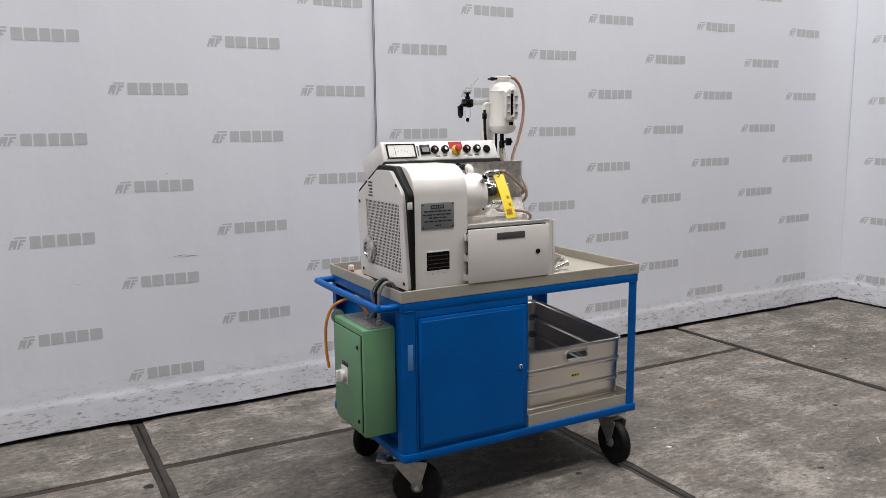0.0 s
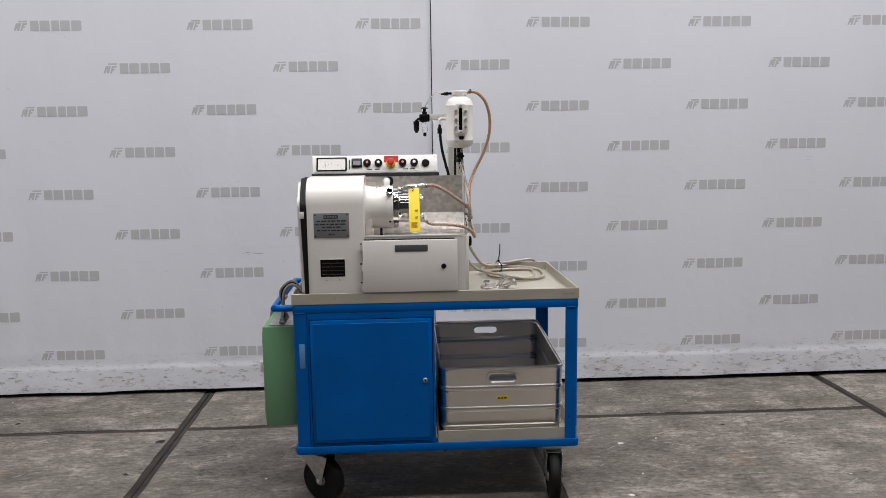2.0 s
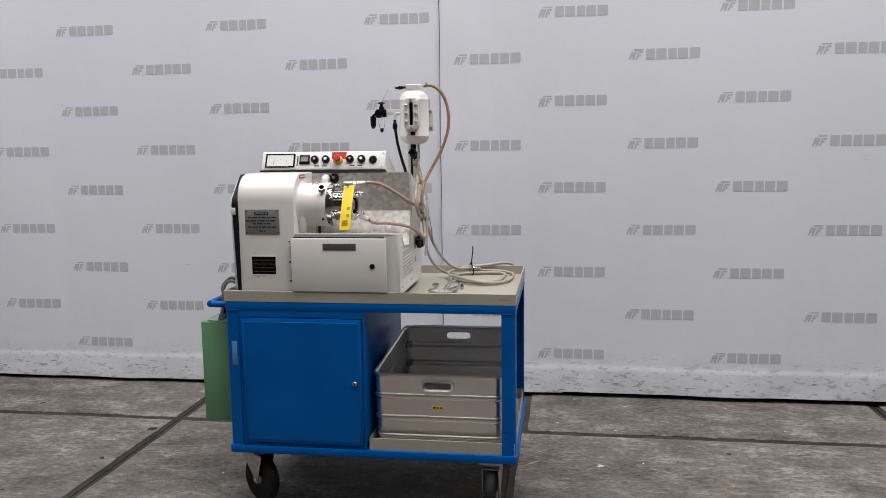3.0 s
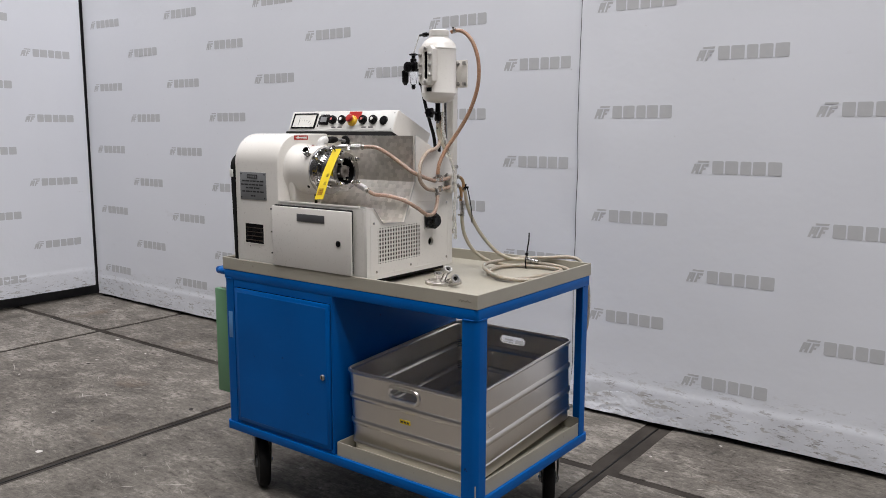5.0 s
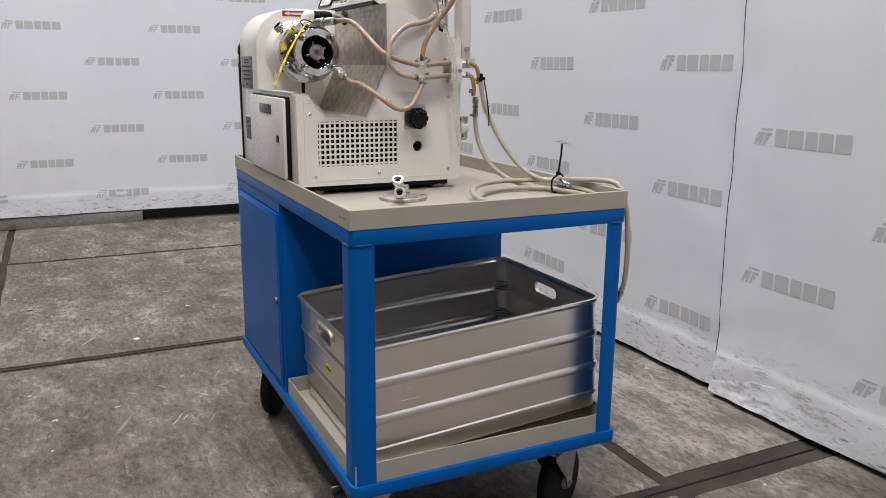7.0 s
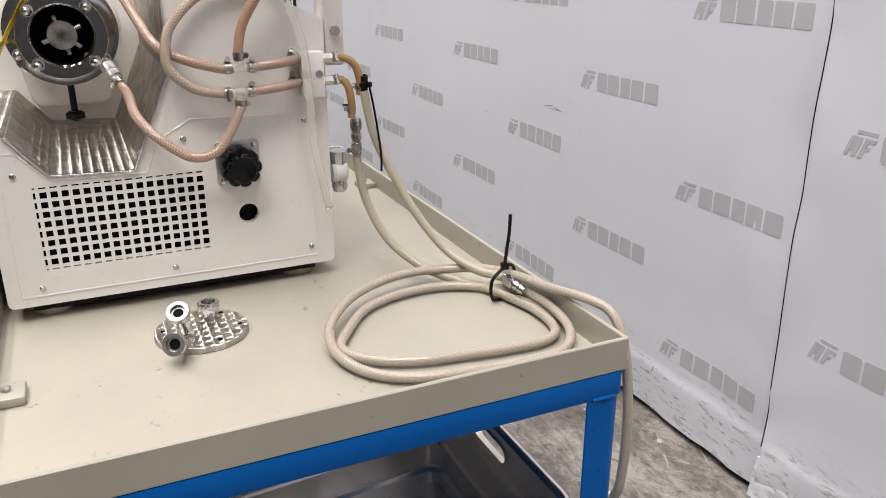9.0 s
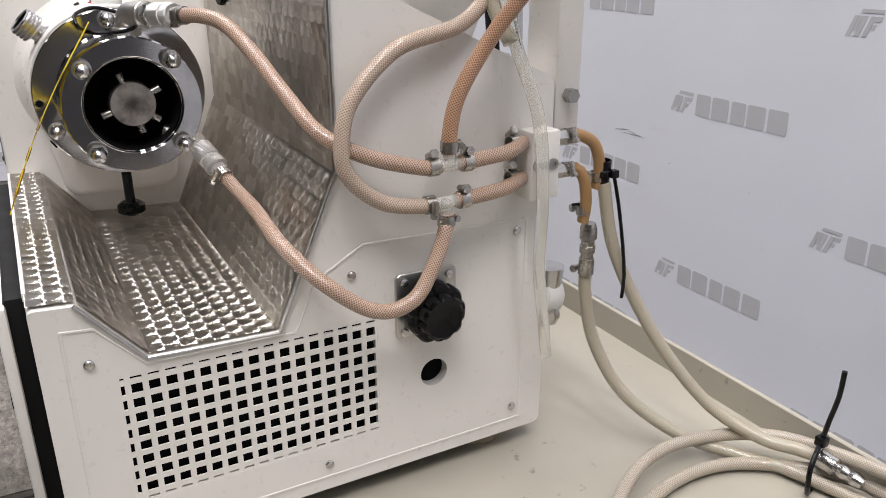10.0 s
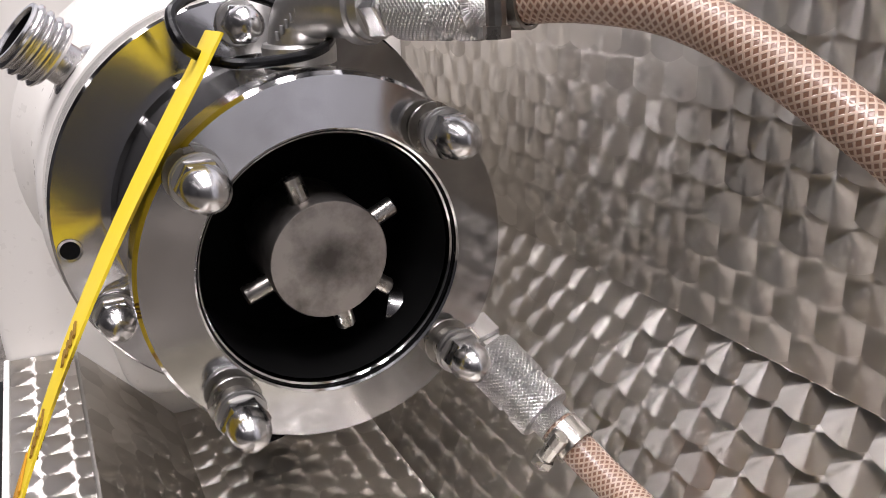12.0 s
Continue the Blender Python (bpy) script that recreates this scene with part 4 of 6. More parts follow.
# crimped ridges where the ribs run into the corners
for cx, sx in ((BX0 + 0.034, -1), (BX1 - 0.034, 1)):
    for cy, sy in ((BY0 + 0.034, -1), (BY1 - 0.034, 1)):
        for zr in (0.118, 0.209):
            bm = bmesh.new()
            for k in range(4):
                arc = [(cx + sx * 0.0315 * math.cos(radians(a)), cy + sy * 0.0315 * math.sin(radians(a)), zr - 0.0135 + 0.009 * k) for a in (8, 26, 45, 64, 82)]
                ridge = tube(arc, 0.0030, 8, straight=True)
                me = bpy.data.meshes.new("ridge")
                ridge.to_mesh(me)
                bm.from_mesh(me)
                bpy.data.meshes.remove(me)
            bm.transform(TILT_M)
            part("corner_crimp", bm, STEEL, alu_box)
beaker = thing("plastic_beaker", (2.04, 2.742, 0.287), "white frosted plastic beaker standing upside down in the crate", "beaker")
bm = lathe([(0.0405, 0.0), (0.0410, 0.004), (0.0355, 0.125), (0.0345, 0.127), (0.0345, 0.140)], (2.04, 2.742, 0.2865), seg=28)
for k in range(14):
    a = 2 * math.pi * k / 14
    box((2.04 + 0.0305 * math.cos(a) - 0.003, 2.742 + 0.0305 * math.sin(a) - 0.003, 0.420), (2.04 + 0.0305 * math.cos(a) + 0.003, 2.742 + 0.0305 * math.sin(a) + 0.003, 0.4315), 0.001, bm=bm)
part("cup", bm, FROST, beaker)
card = thing("paper_card", (2.0, 2.80, 0.29), "small folded white card leaning in the crate", "card")
bm = box((-0.0006, -0.022, 0.0), (0.0006, 0.022, 0.105))
bm.transform(pose(2.0, 2.80, 0.2895, 0, 6, 25))
part("card_sheet", bm, PAPER, card)
black_ring = thing("rubber_ring", (1.945, 3.02, 0.3035), "black rubber ring lying in the crate", "ring")
part("ring_body", lathe([(0.050, 0.004), (0.055, 0.0), (0.060, 0.004), (0.055, 0.008), (0.050, 0.004)], (1.945, 3.02, 0.3015), (0, -0.056, 1), 32, caps=False), RUBBER, black_ring)

# ---- green switch cabinet on the end of the trolley ----
GX0, GX1, GY0, GY1, GZ0, GZ1 = 1.117, 1.252, 2.660, 2.955, 0.346, 0.762
green = thing("switch_cabinet", (1.185, 2.81, GZ0), "green enamelled electrical switch cabinet fixed to the trolley end", "switch cabinet")
part("cabinet_body", box((GX0 + 0.006, GY0, GZ0), (GX1, GY1, GZ1), 0.004), GREEN, green)
part("door_seam", box((GX0 + 0.004, GY0 + 0.018, GZ0 + 0.014), (GX0 + 0.0075, GY1 - 0.006, GZ1 - 0.022)), RUBBER, green)
gdoor = part("cabinet_door", box((GX0, GY0 + 0.021, GZ0 + 0.017), (GX0 + 0.006, GY1 - 0.009, GZ1 - 0.025), 0.0025), GREEN, green)
for z in (0.40, 0.69):
    part("quarter_turn_lock", rod((GX0, GY0 + 0.045, z), (GX0 - 0.004, GY0 + 0.045, z), 0.008, 16, edge=0.001), BLACK, gdoor)
sw = part("switch_plate", box((GX0 - 0.006, 2.80, 0.515), (GX0, 2.865, 0.585), 0.003), PALE, gdoor)
part("switch_label", box((GX0 - 0.0025, 2.805, 0.588), (GX0 - 0.0003, 2.86, 0.602)), BLACK, gdoor)
bm = rod((GX0 - 0.006, 2.832, 0.548), (GX0 - 0.026, 2.832, 0.548), 0.026, 24, edge=0.004)
box((GX0 - 0.040, 2.824, 0.525), (GX0 - 0.022, 2.840, 0.573), 0.004, bm=bm)
part("rotary_knob", bm, PALE, sw, "pale rotary switch knob")
cover = part("gland_plate", box((GX0 + 0.03, GY0 + 0.01, GZ1), (GX1 - 0.004, GY1 - 0.03, GZ1 + 0.005), 0.001), ZINC, green)
for k, gy in enumerate((2.69, 2.725, 2.76, 2.80)):
    part("cable_gland", lathe([(0.013, 0), (0.013, 0.010), (0.010, 0.012), (0.010, 0.022)], (1.20, gy, GZ1 + 0.005), seg=6 if k % 2 else 12), GREYP, cover)
part("lug", rod((GX0 + 0.02, GY1 - 0.004, GZ1 - 0.004), (GX0 + 0.02, GY1 + 0.002, GZ1 - 0.004), 0.028, 20), ZINC, green)
for k, (cy, mat, r) in enumerate(((2.69, GREYP, 0.0065), (2.725, RUBBER, 0.0055), (2.76, GREYP, 0.006))):
    cable = thing("cable", (1.20, cy, GZ1 + 0.02), "cable looping from machine to switch cabinet", "cable")
    yy = 2.70 + 0.016 * k
    part("cable_run", tube([(1.20, cy, GZ1 + 0.024), (1.205, yy, 0.83), (1.212 - 0.01 * k, yy, 0.895), (1.235, yy, 0.925 + 0.006 * k), (1.262, yy, 0.922), (1.285, yy + 0.01, 0.893), (1.325, yy + 0.02, 0.876 + 0.0035)], r, 10), mat, cable)
cable = thing("cable", (1.20, 2.80, GZ1 + 0.02), "orange cable looping behind the push handle", "cable")
part("cable_run", tube([(1.20, 2.80, GZ1 + 0.026), (1.185, 2.82, 0.83), (1.19, 2.88, 0.846), (1.180, 2.95, 0.825), (1.130, 2.985, 0.79), (1.102, 2.992, 0.72), (1.098, 2.990, 0.62), (1.106, 2.985, 0.54)], 0.006, 10), ORANGE, cable)

# ---- the laboratory mill on the tray ----
MX0, MX1 = 1.311, 1.966
mill = thing("bead_mill", (1.64, 2.85, 0.866), "white enamelled laboratory bead mill with stainless trough", "machine")
HX = 1.550   # where the drive housing ends and the trough begins

# drive housing, rounded over the front
house = fillet([(2.622, 0.890), (3.085, 0.890), (3.085, 1.252), (2.868, 1.362), (2.622, 1.362)], [0.004, 0.004, 0.01, 0.03, 0.105], 8)
part("drive_housing", prism(house, "x", MX0 + 0.010, HX, 0.010, 3, angle=60), WHITE, mill, "white drive housing with rounded top")
END_TILT = 0.014


def leaned(bm):
    """The end cover stands a little open at the top: lean it out."""
    for v in bm.verts:
        if v.co.x < MX0 + 0.004:
            v.co.x -= END_TILT * (v.co.z - 0.89) / 0.47
    return bm


gasket = fillet([(2.619, 0.889), (3.083, 0.889), (3.083, 1.250), (2.868, 1.359), (2.725, 1.359), (2.619, 1.262)], [0.006, 0.006, 0.02, 0.02, 0.03, 0.05], 6)
part("gasket", leaned(prism(gasket, "x", MX0 - 0.003, MX0 + 0.012, 0.002, 1, angle=50)), RUBBER, mill, "black foam gasket")
lid_out = fillet([(2.627, 0.900), (3.068, 0.900), (3.068, 1.232), (2.858, 1.342), (2.738, 1.342), (2.645, 1.262)], [0.012, 0.012, 0.02, 0.03, 0.03, 0.05], 6)
gy0, gy1, gz0, gz1 = 2.676, 2.985, 0.955, 1.222
lid = part("end_cover", leaned(prism(lid_out, "x", MX0 - 0.016, MX0 - 0.003, 0.002, 1, holes=[[(gy0, gz0), (gy1, gz0), (gy1, gz1), (gy0, gz1)]], angle=50)), WHITE, mill, "white end cover with perforated grille")
# black sheet behind the grille for the shade in its holes
part("grille_back", leaned(box((MX0 - 0.0045, gy0, gz0), (MX0 - 0.0032, gy1, gz1))), HOLE_SHADE, lid)
nu, nv = 24, 21
pu, pv = (gy1 - gy0) / (nu + 0.3), (gz1 - gz0) / (nv + 0.3)
part("grille", leaned(grid_plate(lines(gy0, [pu * 0.30] + [pu * 0.70, pu * 0.30] * nu), lines(gz0, [pv * 0.30] + [pv * 0.70, pv * 0.30] * nv), lambda u, v, w: (MX0 - 0.0150 - w, u, v), 0.0012)), WHITE, lid)
for sy, sz in ((2.660, 0.922), (3.040, 0.925), (3.045, 1.205), (2.690, 1.290)):
    part("cover_screw", leaned(rod((MX0 - 0.016, sy, sz), (MX0 - 0.019, sy, sz), 0.007, 14, edge=0.001)), BLACK, lid)
part("cover_label", leaned(box((MX0 - 0.0168, 2.905, 1.228), (MX0 - 0.0155, 2.955, 1.300))), PALE, lid, "small label with unreadable dark lines")
for k in range(5):
    part("print_bar", leaned(box((MX0 - 0.0172, 2.910, 1.234 + 0.013 * k), (MX0 - 0.0166, 2.950 - 0.006 * (k % 3), 1.241 + 0.013 * k))), INK, lid)
wheel = part("pulley_cap", leaned(lathe([(0.050, -0.006), (0.052, 0.0), (0.050, 0.016), (0.044, 0.022), (0.030, 0.024), (0.028, 0.018), (0.0, 0.018)], (MX0 - 0.012, 2.953, 1.018), (-1, 0, 0), 36)), STEEL, mill, "round polished metal cap")
part("cap_bolt", leaned(lathe([(0.006, 0.0), (0.006, 0.004), (0.0, 0.005)], (MX0 - 0.030, 2.953, 1.018), (-1, 0, 0), 6)), ZINC, wheel)
part("housing_tab", box((MX0 - 0.016, 2.616, 1.205), (MX0 + 0.002, 2.626, 1.232), 0.002), PALE, mill)

# body with the trough let into it
TR = [(2.622, 1.128), (2.655, 1.126), (2.701, 1.070), (2.809, 1.066), (2.868, 1.200), (2.868, 1.357)]
side = [(2.622, 0.890), (3.087, 0.890), (3.087, 1.262), (2.882, 1.357)] + TR[::-1]
part("body", prism(side, "x", HX, MX1 - 0.012, 0.002, 1, angle=50), WHITE, mill)
# right side plate with its openings
VY0, VZ0 = 2.6765, 0.9405
vent_us = lines(VY0 - 0.002, [0.002, 0.0030] + [0.0048, 0.0088] * 16 + [0.002])
vent_vs = lines(VZ0 - 0.002, [0.002, 0.0020] + [0.0047, 0.0088] * 8 + [0.0047, 0.0022] + [0.002])
vy1, vz1 = vent_us[-1], vent_vs[-1]
HOLE_C = (2.958, 0.986)
plate = prism(fillet(side, [0.008, 0.008, 0.012, 0.02, 0.002, 0.002, 0.002, 0.002, 0.002, 0.004], 3), "x", MX1 - 0.012, MX1, 0.0015, 1,
              holes=[[(vent_us[0], vent_vs[0]), (vy1, vent_vs[0]), (vy1, vz1), (vent_us[0], vz1)], circle(HOLE_C[0], HOLE_C[1], 0.0145, 24)], angle=50)
sidep = part("side_plate", plate, WHITE, mill)
part("vent_grille", grid_plate(vent_us, vent_vs, lambda u, v, w: (MX1 - 0.0002 + w, u, v), 0.002), WHITE, sidep, "white sheet with square punched vent holes")
# black sheets behind the vents and the round hole, for their inner shade
part("vent_shadow_box", box((MX1 - 0.0117, vent_us[0], vent_vs[0]), (MX1 - 0.010, vy1, vz1)), HOLE_SHADE, sidep)
part("hole_back", box((MX1 - 0.0117, HOLE_C[0] - 0.016, HOLE_C[1] - 0.016), (MX1 - 0.0105, HOLE_C[0] + 0.016, HOLE_C[1] + 0.016)), HOLE_SHADE, sidep)
# raised edge of the service panel
rim = [(2.640, 0.903), (3.062, 0.903), (3.062, 1.129), (2.888, 1.134), (2.842, 1.108), (2.823, 1.0645), (2.699, 1.0665), (2.664, 1.106), (2.640, 1.108)]
rim_in = [(y + (0.0025 if y < 2.66 else -0.0025 if y > 3.0 else 0), z + (0.0025 if z < 0.95 else -0.0025)) for y, z in rim]
part("panel_edge", prism(rim, "x", MX1 - 0.0005, MX1 + 0.0009, 0.0004, 1, holes=[rim_in], angle=50), WHITE, sidep)
for sy, sz in ((2.657, 1.076), (2.668, 0.915), (2.845, 0.918), (3.050, 0.920), (3.050, 1.118), (2.876, 1.106)):
    part("panel_screw", lathe([(0.0042, 0.0), (0.0042, 0.0016), (0.003, 0.0026), (0.0, 0.0028)], (MX1 + 0.0002, sy, sz), (1, 0, 0), 14), STEEL, sidep)

# engine-turned stainless trough sheets
def trough_sheet(a, b, x0=HX + 0.001, x1=MX1 - 0.005, name="trough_sheet"):
    n = Vector((0, -(b[1] - a[1]), b[0] - a[0])).normalized() * 0.0025
    bm = sheet([Vector((x0, a[0], a[1])) + n, Vector((x1, a[0], a[1])) + n, Vector((x1, b[0], b[1])) + n, Vector((x0, b[0], b[1])) + n])
    return part(name, bm, PERLAGE, trough)


trough = thing("spill_trough", (1.75, 2.75, 1.068), "engine-turned stainless steel spill trough and back plate", "trough")
for a, b in zip(TR, TR[1:]):
    trough_sheet(a, b)
# plain metal edge of the sheets towards the side
edge = [Vector((MX1 + 0.003, y, z)) for y, z in TR[1:]]
part("sheet_edge", tube([(p.x, p.y - 0.0015, p.z + 0.0015) for p in edge], 0.0018, 6, straight=True), BRUSHED, trough)
part("front_bead", box((HX + 0.001, 2.6208, 1.1245), (MX1 - 0.03, 2.6240, 1.1318), 0.001), WHITE, mill)

# control cabinet, leaning back on the sloping roof
LEAN_A = math.radians(24.4)
CB0, CB1 = 1.322, 1.858
U, V = Vector((math.cos(LEAN_A), -math.sin(LEAN_A))), Vector((math.sin(LEAN_A), math.cos(LEAN_A)))
O = Vector((2.878, 1.3665))


def lean_pt(d, h):
    p = O + U * d + V * h
    return (p.x, p.y)


part("control_cabinet", prism([lean_pt(0, 0), lean_pt(0.20, 0), lean_pt(0.20, 0.088), lean_pt(0, 0.088)], "x", CB0, CB1, 0.004, 2), WHITE, mill, "white control cabinet leaning back")
part("cabinet_gasket", prism([lean_pt(-0.006, -0.014), lean_pt(0.21, -0.014), lean_pt(0.21, 0.002), lean_pt(-0.006, 0.002)], "x", CB0 - 0.001, CB1 + 0.004, 0.001, 1), RUBBER, mill)
PANEL = Matrix(((1, 0, 0, 0), (0, V.x, -U.x, O.x), (0, V.y, -U.y, O.y), (0, 0, 0, 1)))   # panel space: x along, y up the face, z out of it


def on_panel(name, bm, material, parent=mill, label=""):
    bm.transform(PANEL)
    return part(name, bm, material, parent, label)


facia = on_panel("control_panel", box((CB0 + 0.004, 0.006, 0.0), (CB1 - 0.004, 0.084, 0.0022), 0.001), PALE, mill, "pale grey control panel face")
meter = on_panel("meter", prism(rounded(1.341, 0.014, 1.470, 0.076, 0.004, 3), "z", 0.002, 0.0085, 0.0015, 1, holes=[[(1.3475, 0.0195), (1.4635, 0.0195), (1.4635, 0.0715), (1.3475, 0.0715)]], angle=50), BLACK, mill, "rectangular dial meter in a black frame")
on_panel("dial", box((1.347, 0.019, 0.003), (1.464, 0.072, 0.0055)), PAPER, meter)
for k in range(9):
    a = radians(150 - 15 * k)
    bm = box((-0.0005, 0.049, 0.0), (0.0005, 0.0545 if k % 2 else 0.057, 0.0004))
    bm.transform(Matrix.Translation((1.4055, 0.0, 0.0056)) @ Matrix.Diagonal((1, 1, 1, 1)) @ Matrix.Translation((0, -0.004, 0)) @ Matrix.Rotation(a - math.pi / 2, 4, "Z"))
    on_panel("scale_mark", bm, INK, meter)
on_panel("needle", box((1.377, 0.026, 0.0058), (1.3783, 0.058, 0.0064)), INK, meter)
on_panel("panel_mark", box((1.478, 0.022, 0.0022), (1.483, 0.066, 0.0030)), INK, facia)
counter = on_panel("counter", box((1.490, 0.028, 0.002), (1.534, 0.070, 0.010), 0.003), BLACK, mill, "black counter unit")
on_panel("counter_window", box((1.496, 0.038, 0.0098), (1.528, 0.058, 0.0106)), GREYP, counter)


def push_button(x, cap, label):
    knob = on_panel("push_button", lathe([(0.0165, 0.0), (0.0165, 0.010), (0.015, 0.013), (0.0115, 0.0132)], (x, 0.048, 0.002), seg=28), BLACK, mill, label)
    on_panel("button_cap", lathe([(0.0112, 0.0), (0.0112, 0.0045), (0.010, 0.0055), (0.0, 0.0057)], (x, 0.048, 0.012), seg=20), BLACK, knob)
    on_panel("button_dot", lathe([(0.0056 if cap == RED else 0.0066, 0.0), (0.0050, 0.0006), (0.0, 0.0007)], (x, 0.048, 0.0176), seg=16), cap if cap != RED else PINK, knob)


push_button(1.556, RED, "black push button with a faded red dot")
push_button(1.604, PALE, "black push button with a white dot")
push_button(1.708, RED, "black push button with a faded red dot")
push_button(1.757, PALE, "black push button with a white dot")
on_panel("selector", lathe([(0.0165, 0.0), (0.0165, 0.006), (0.014, 0.009), (0.0, 0.0095)], (1.806, 0.046, 0.002), seg=28), BLACK, mill, "black blanking button")
on_panel("stop_label", box((1.628, 0.052, 0.0022), (1.690, 0.082, 0.0034)), RED, facia, "red emergency label")
stop = on_panel("stop_base", lathe([(0.020, 0.0), (0.020, 0.008), (0.016, 0.012), (0.013, 0.014)], (1.657, 0.044, 0.003), seg=28), AMBER, mill, "yellow emergency stop housing")
on_panel("stop_mushroom", lathe([(0.009, 0.0), (0.009, 0.005), (0.0140, 0.007), (0.0150, 0.012), (0.0120, 0.016), (0.0, 0.0172)], (1.657, 0.046, 0.015), seg=28), RED, stop, "red emergency stop button")
for x0, x1 in ((1.548, 1.620), (1.700, 1.772)):
    strip = on_panel("legend_plate", box((x0, 0.012, 0.0022), (x1, 0.028, 0.0032)), PAPER, facia)
    for k in range(2):
        on_panel("print_bar", box((x0 + 0.008 + 0.032 * k, 0.018, 0.0032), (x0 + 0.030 + 0.032 * k, 0.0225, 0.0036)), INK, strip)
for x in (CB0 + 0.016, CB1 - 0.012):
    for y in (0.014, 0.076):
        on_panel("panel_screw", lathe([(0.003, 0), (0.003, 0.0012), (0.0, 0.0016)], (x, y, 0.0022), seg=10), ZINC, facia)

# front: name plate, small window, door
plate_y = 2.622
name_plate = part("name_plate", box((1.350, plate_y - 0.0022, 1.127), (1.490, plate_y + 0.001, 1.225), 0.0008), GREYP, mill, "grey metal name plate with dark illegible lines")
part("title_bar", box((1.390, plate_y - 0.0030, 1.203), (1.446, plate_y - 0.0018, 1.217)), INK, name_plate)
for k in range(5):
    part("title_block", box((1.394 + 0.010 * k, plate_y - 0.0036, 1.2065), (1.401 + 0.010 * k, plate_y - 0.0028, 1.2135)), GREYP, name_plate)
for z, a, b in ((1.1935, 1.362, 1.478), (1.1805, 1.356, 1.482), (1.1690, 1.382, 1.456), (1.1560, 1.362, 1.478), (1.1405, 1.408, 1.432)):
    x = a
    k = 0
    while x < b - 0.004:
        w = (0.014, 0.022, 0.009, 0.018)[k % 4]
        part("print_bar", box((x, plate_y - 0.0028, z - 0.0026), (min(x + w, b), plate_y - 0.0018, z + 0.0026)), INK, name_plate)
        x += w + 0.004
        k += 1
for x in (1.357, 1.483):
    for z in (1.134, 1.218):
        part("rivet", lathe([(0.0032, 0), (0.0028, 0.0016), (0, 0.002)], (x, plate_y - 0.002, z), (0, -1, 0), 10), INK, name_plate)
win = part("window_frame", prism([(1.367, 0.965), (1.473, 0.965), (1.473, 1.043), (1.367, 1.043)], "y", plate_y - 0.0015, plate_y + 0.001, 0.0005, 1, holes=[[(1.371, 0.969), (1.469, 0.969), (1.469, 1.039), (1.371, 1.039)]], angle=50), WHITE, mill)
part("dark_window", box((1.371, plate_y - 0.0008, 0.969), (1.469, plate_y + 0.001, 1.039)), BLACK, win, "dark inspection window")
for k in range(4):
    part("window_bar", box((1.376, plate_y - 0.0016, 0.978 + 0.015 * k), (1.464, plate_y - 0.0006, 0.981 + 0.015 * k)), plastic("brown_ghost", (0.05, 0.035, 0.025), 0.5) if k == 0 else bpy.data.materials["brown_ghost"], win)
for x in (1.395, 1.445):
    part("dot_screw", lathe([(0.002, 0), (0.0, 0.001)], (x, plate_y, 0.956), (0, -1, 0), 8), INK, mill)
part("door_gasket", box((1.546, 2.6060, 0.9080), (1.909, 2.6215, 1.1185), 0.003), RUBBER, mill)
mdoor = part("front_door", box((1.541, 2.5985, 0.9055), (1.918, 2.6075, 1.1145), 0.0028), WHITE, mill, "white sheet steel front door")
part("door_label", box((1.669, 2.5968, 1.0685), (1.800, 2.599, 1.0945), 0.0006), DARKPLATE, mdoor, "dark grey blank label plate")
part("door_lock", rod((1.863, 2.5985, 1.007), (1.863, 2.595, 1.007), 0.0105, 18, edge=0.0012), BLACK, mdoor, "round black key lock")
for z in (0.930, 1.005, 1.085):
    part("hinge", box((1.532, 2.603, z - 0.014), (1.546, 2.6235, z + 0.014), 0.004), WHITE, mill)
    part("hinge_pin", rod((1.5345, 2.6035, z + 0.014), (1.5345, 2.6035, z + 0.019), 0.004, 10), INK, mill)
# black block added to deepen the shade between mill and tray
part("base_pan", box((1.335, 2.650, 0.8745), (1.948, 3.060, 0.8898), 0.004), RUBBER, mill, "black block added for the shade under the mill")
for x in (1.36, 1.92):
    for y in (2.675, 3.035):
        part("foot", lathe([(0.026, 0.0), (0.028, 0.004), (0.026, 0.024)], (x, y, 0.8662), seg=20), plastic("tan_rubber", (0.36, 0.31, 0.22), 0.6) if (x, y) == (1.36, 2.675) else bpy.data.materials["tan_rubber"], mill, "squat rubber foot")

# ---- grinding chamber ----
AY, AZ = 2.7425, 1.2345
chamber = part("bearing_drum", lathe([(0.100, -0.004), (0.092, 0.004), (0.088, 0.014), (0.086, 0.03), (0.086, 0.084), (0.0868, 0.086), (0.0868, 0.112), (0.085, 0.115)], (HX, AY, AZ), (1, 0, 0), 64), WHITE, mill, "white enamelled bearing drum")
part("drum_shoe", prism(fillet([(AY - 0.062, 1.100), (AY + 0.062, 1.100), (AY + 0.082, 1.225), (AY - 0.082, 1.225)], [0.02, 0.02, 0, 0], 5), "x", HX - 0.002, HX + 0.030, 0.008, 3, angle=50), WHITE, chamber)
flange = part("rear_flange", lathe([(0.070, 0.0), (0.0835, 0.0), (0.0842, 0.0012), (0.0842, 0.020), (0.0832, 0.0212), (0.0660, 0.0214), (0.0625, 0.0225), (0.0610, 0.0250), (0.0605, 0.030), (0.0600, 0.085)], (1.6652, AY, AZ), (1, 0, 0), 96, caps=False), TURNED_FLANGE, mill, "mirror polished chamber flange")
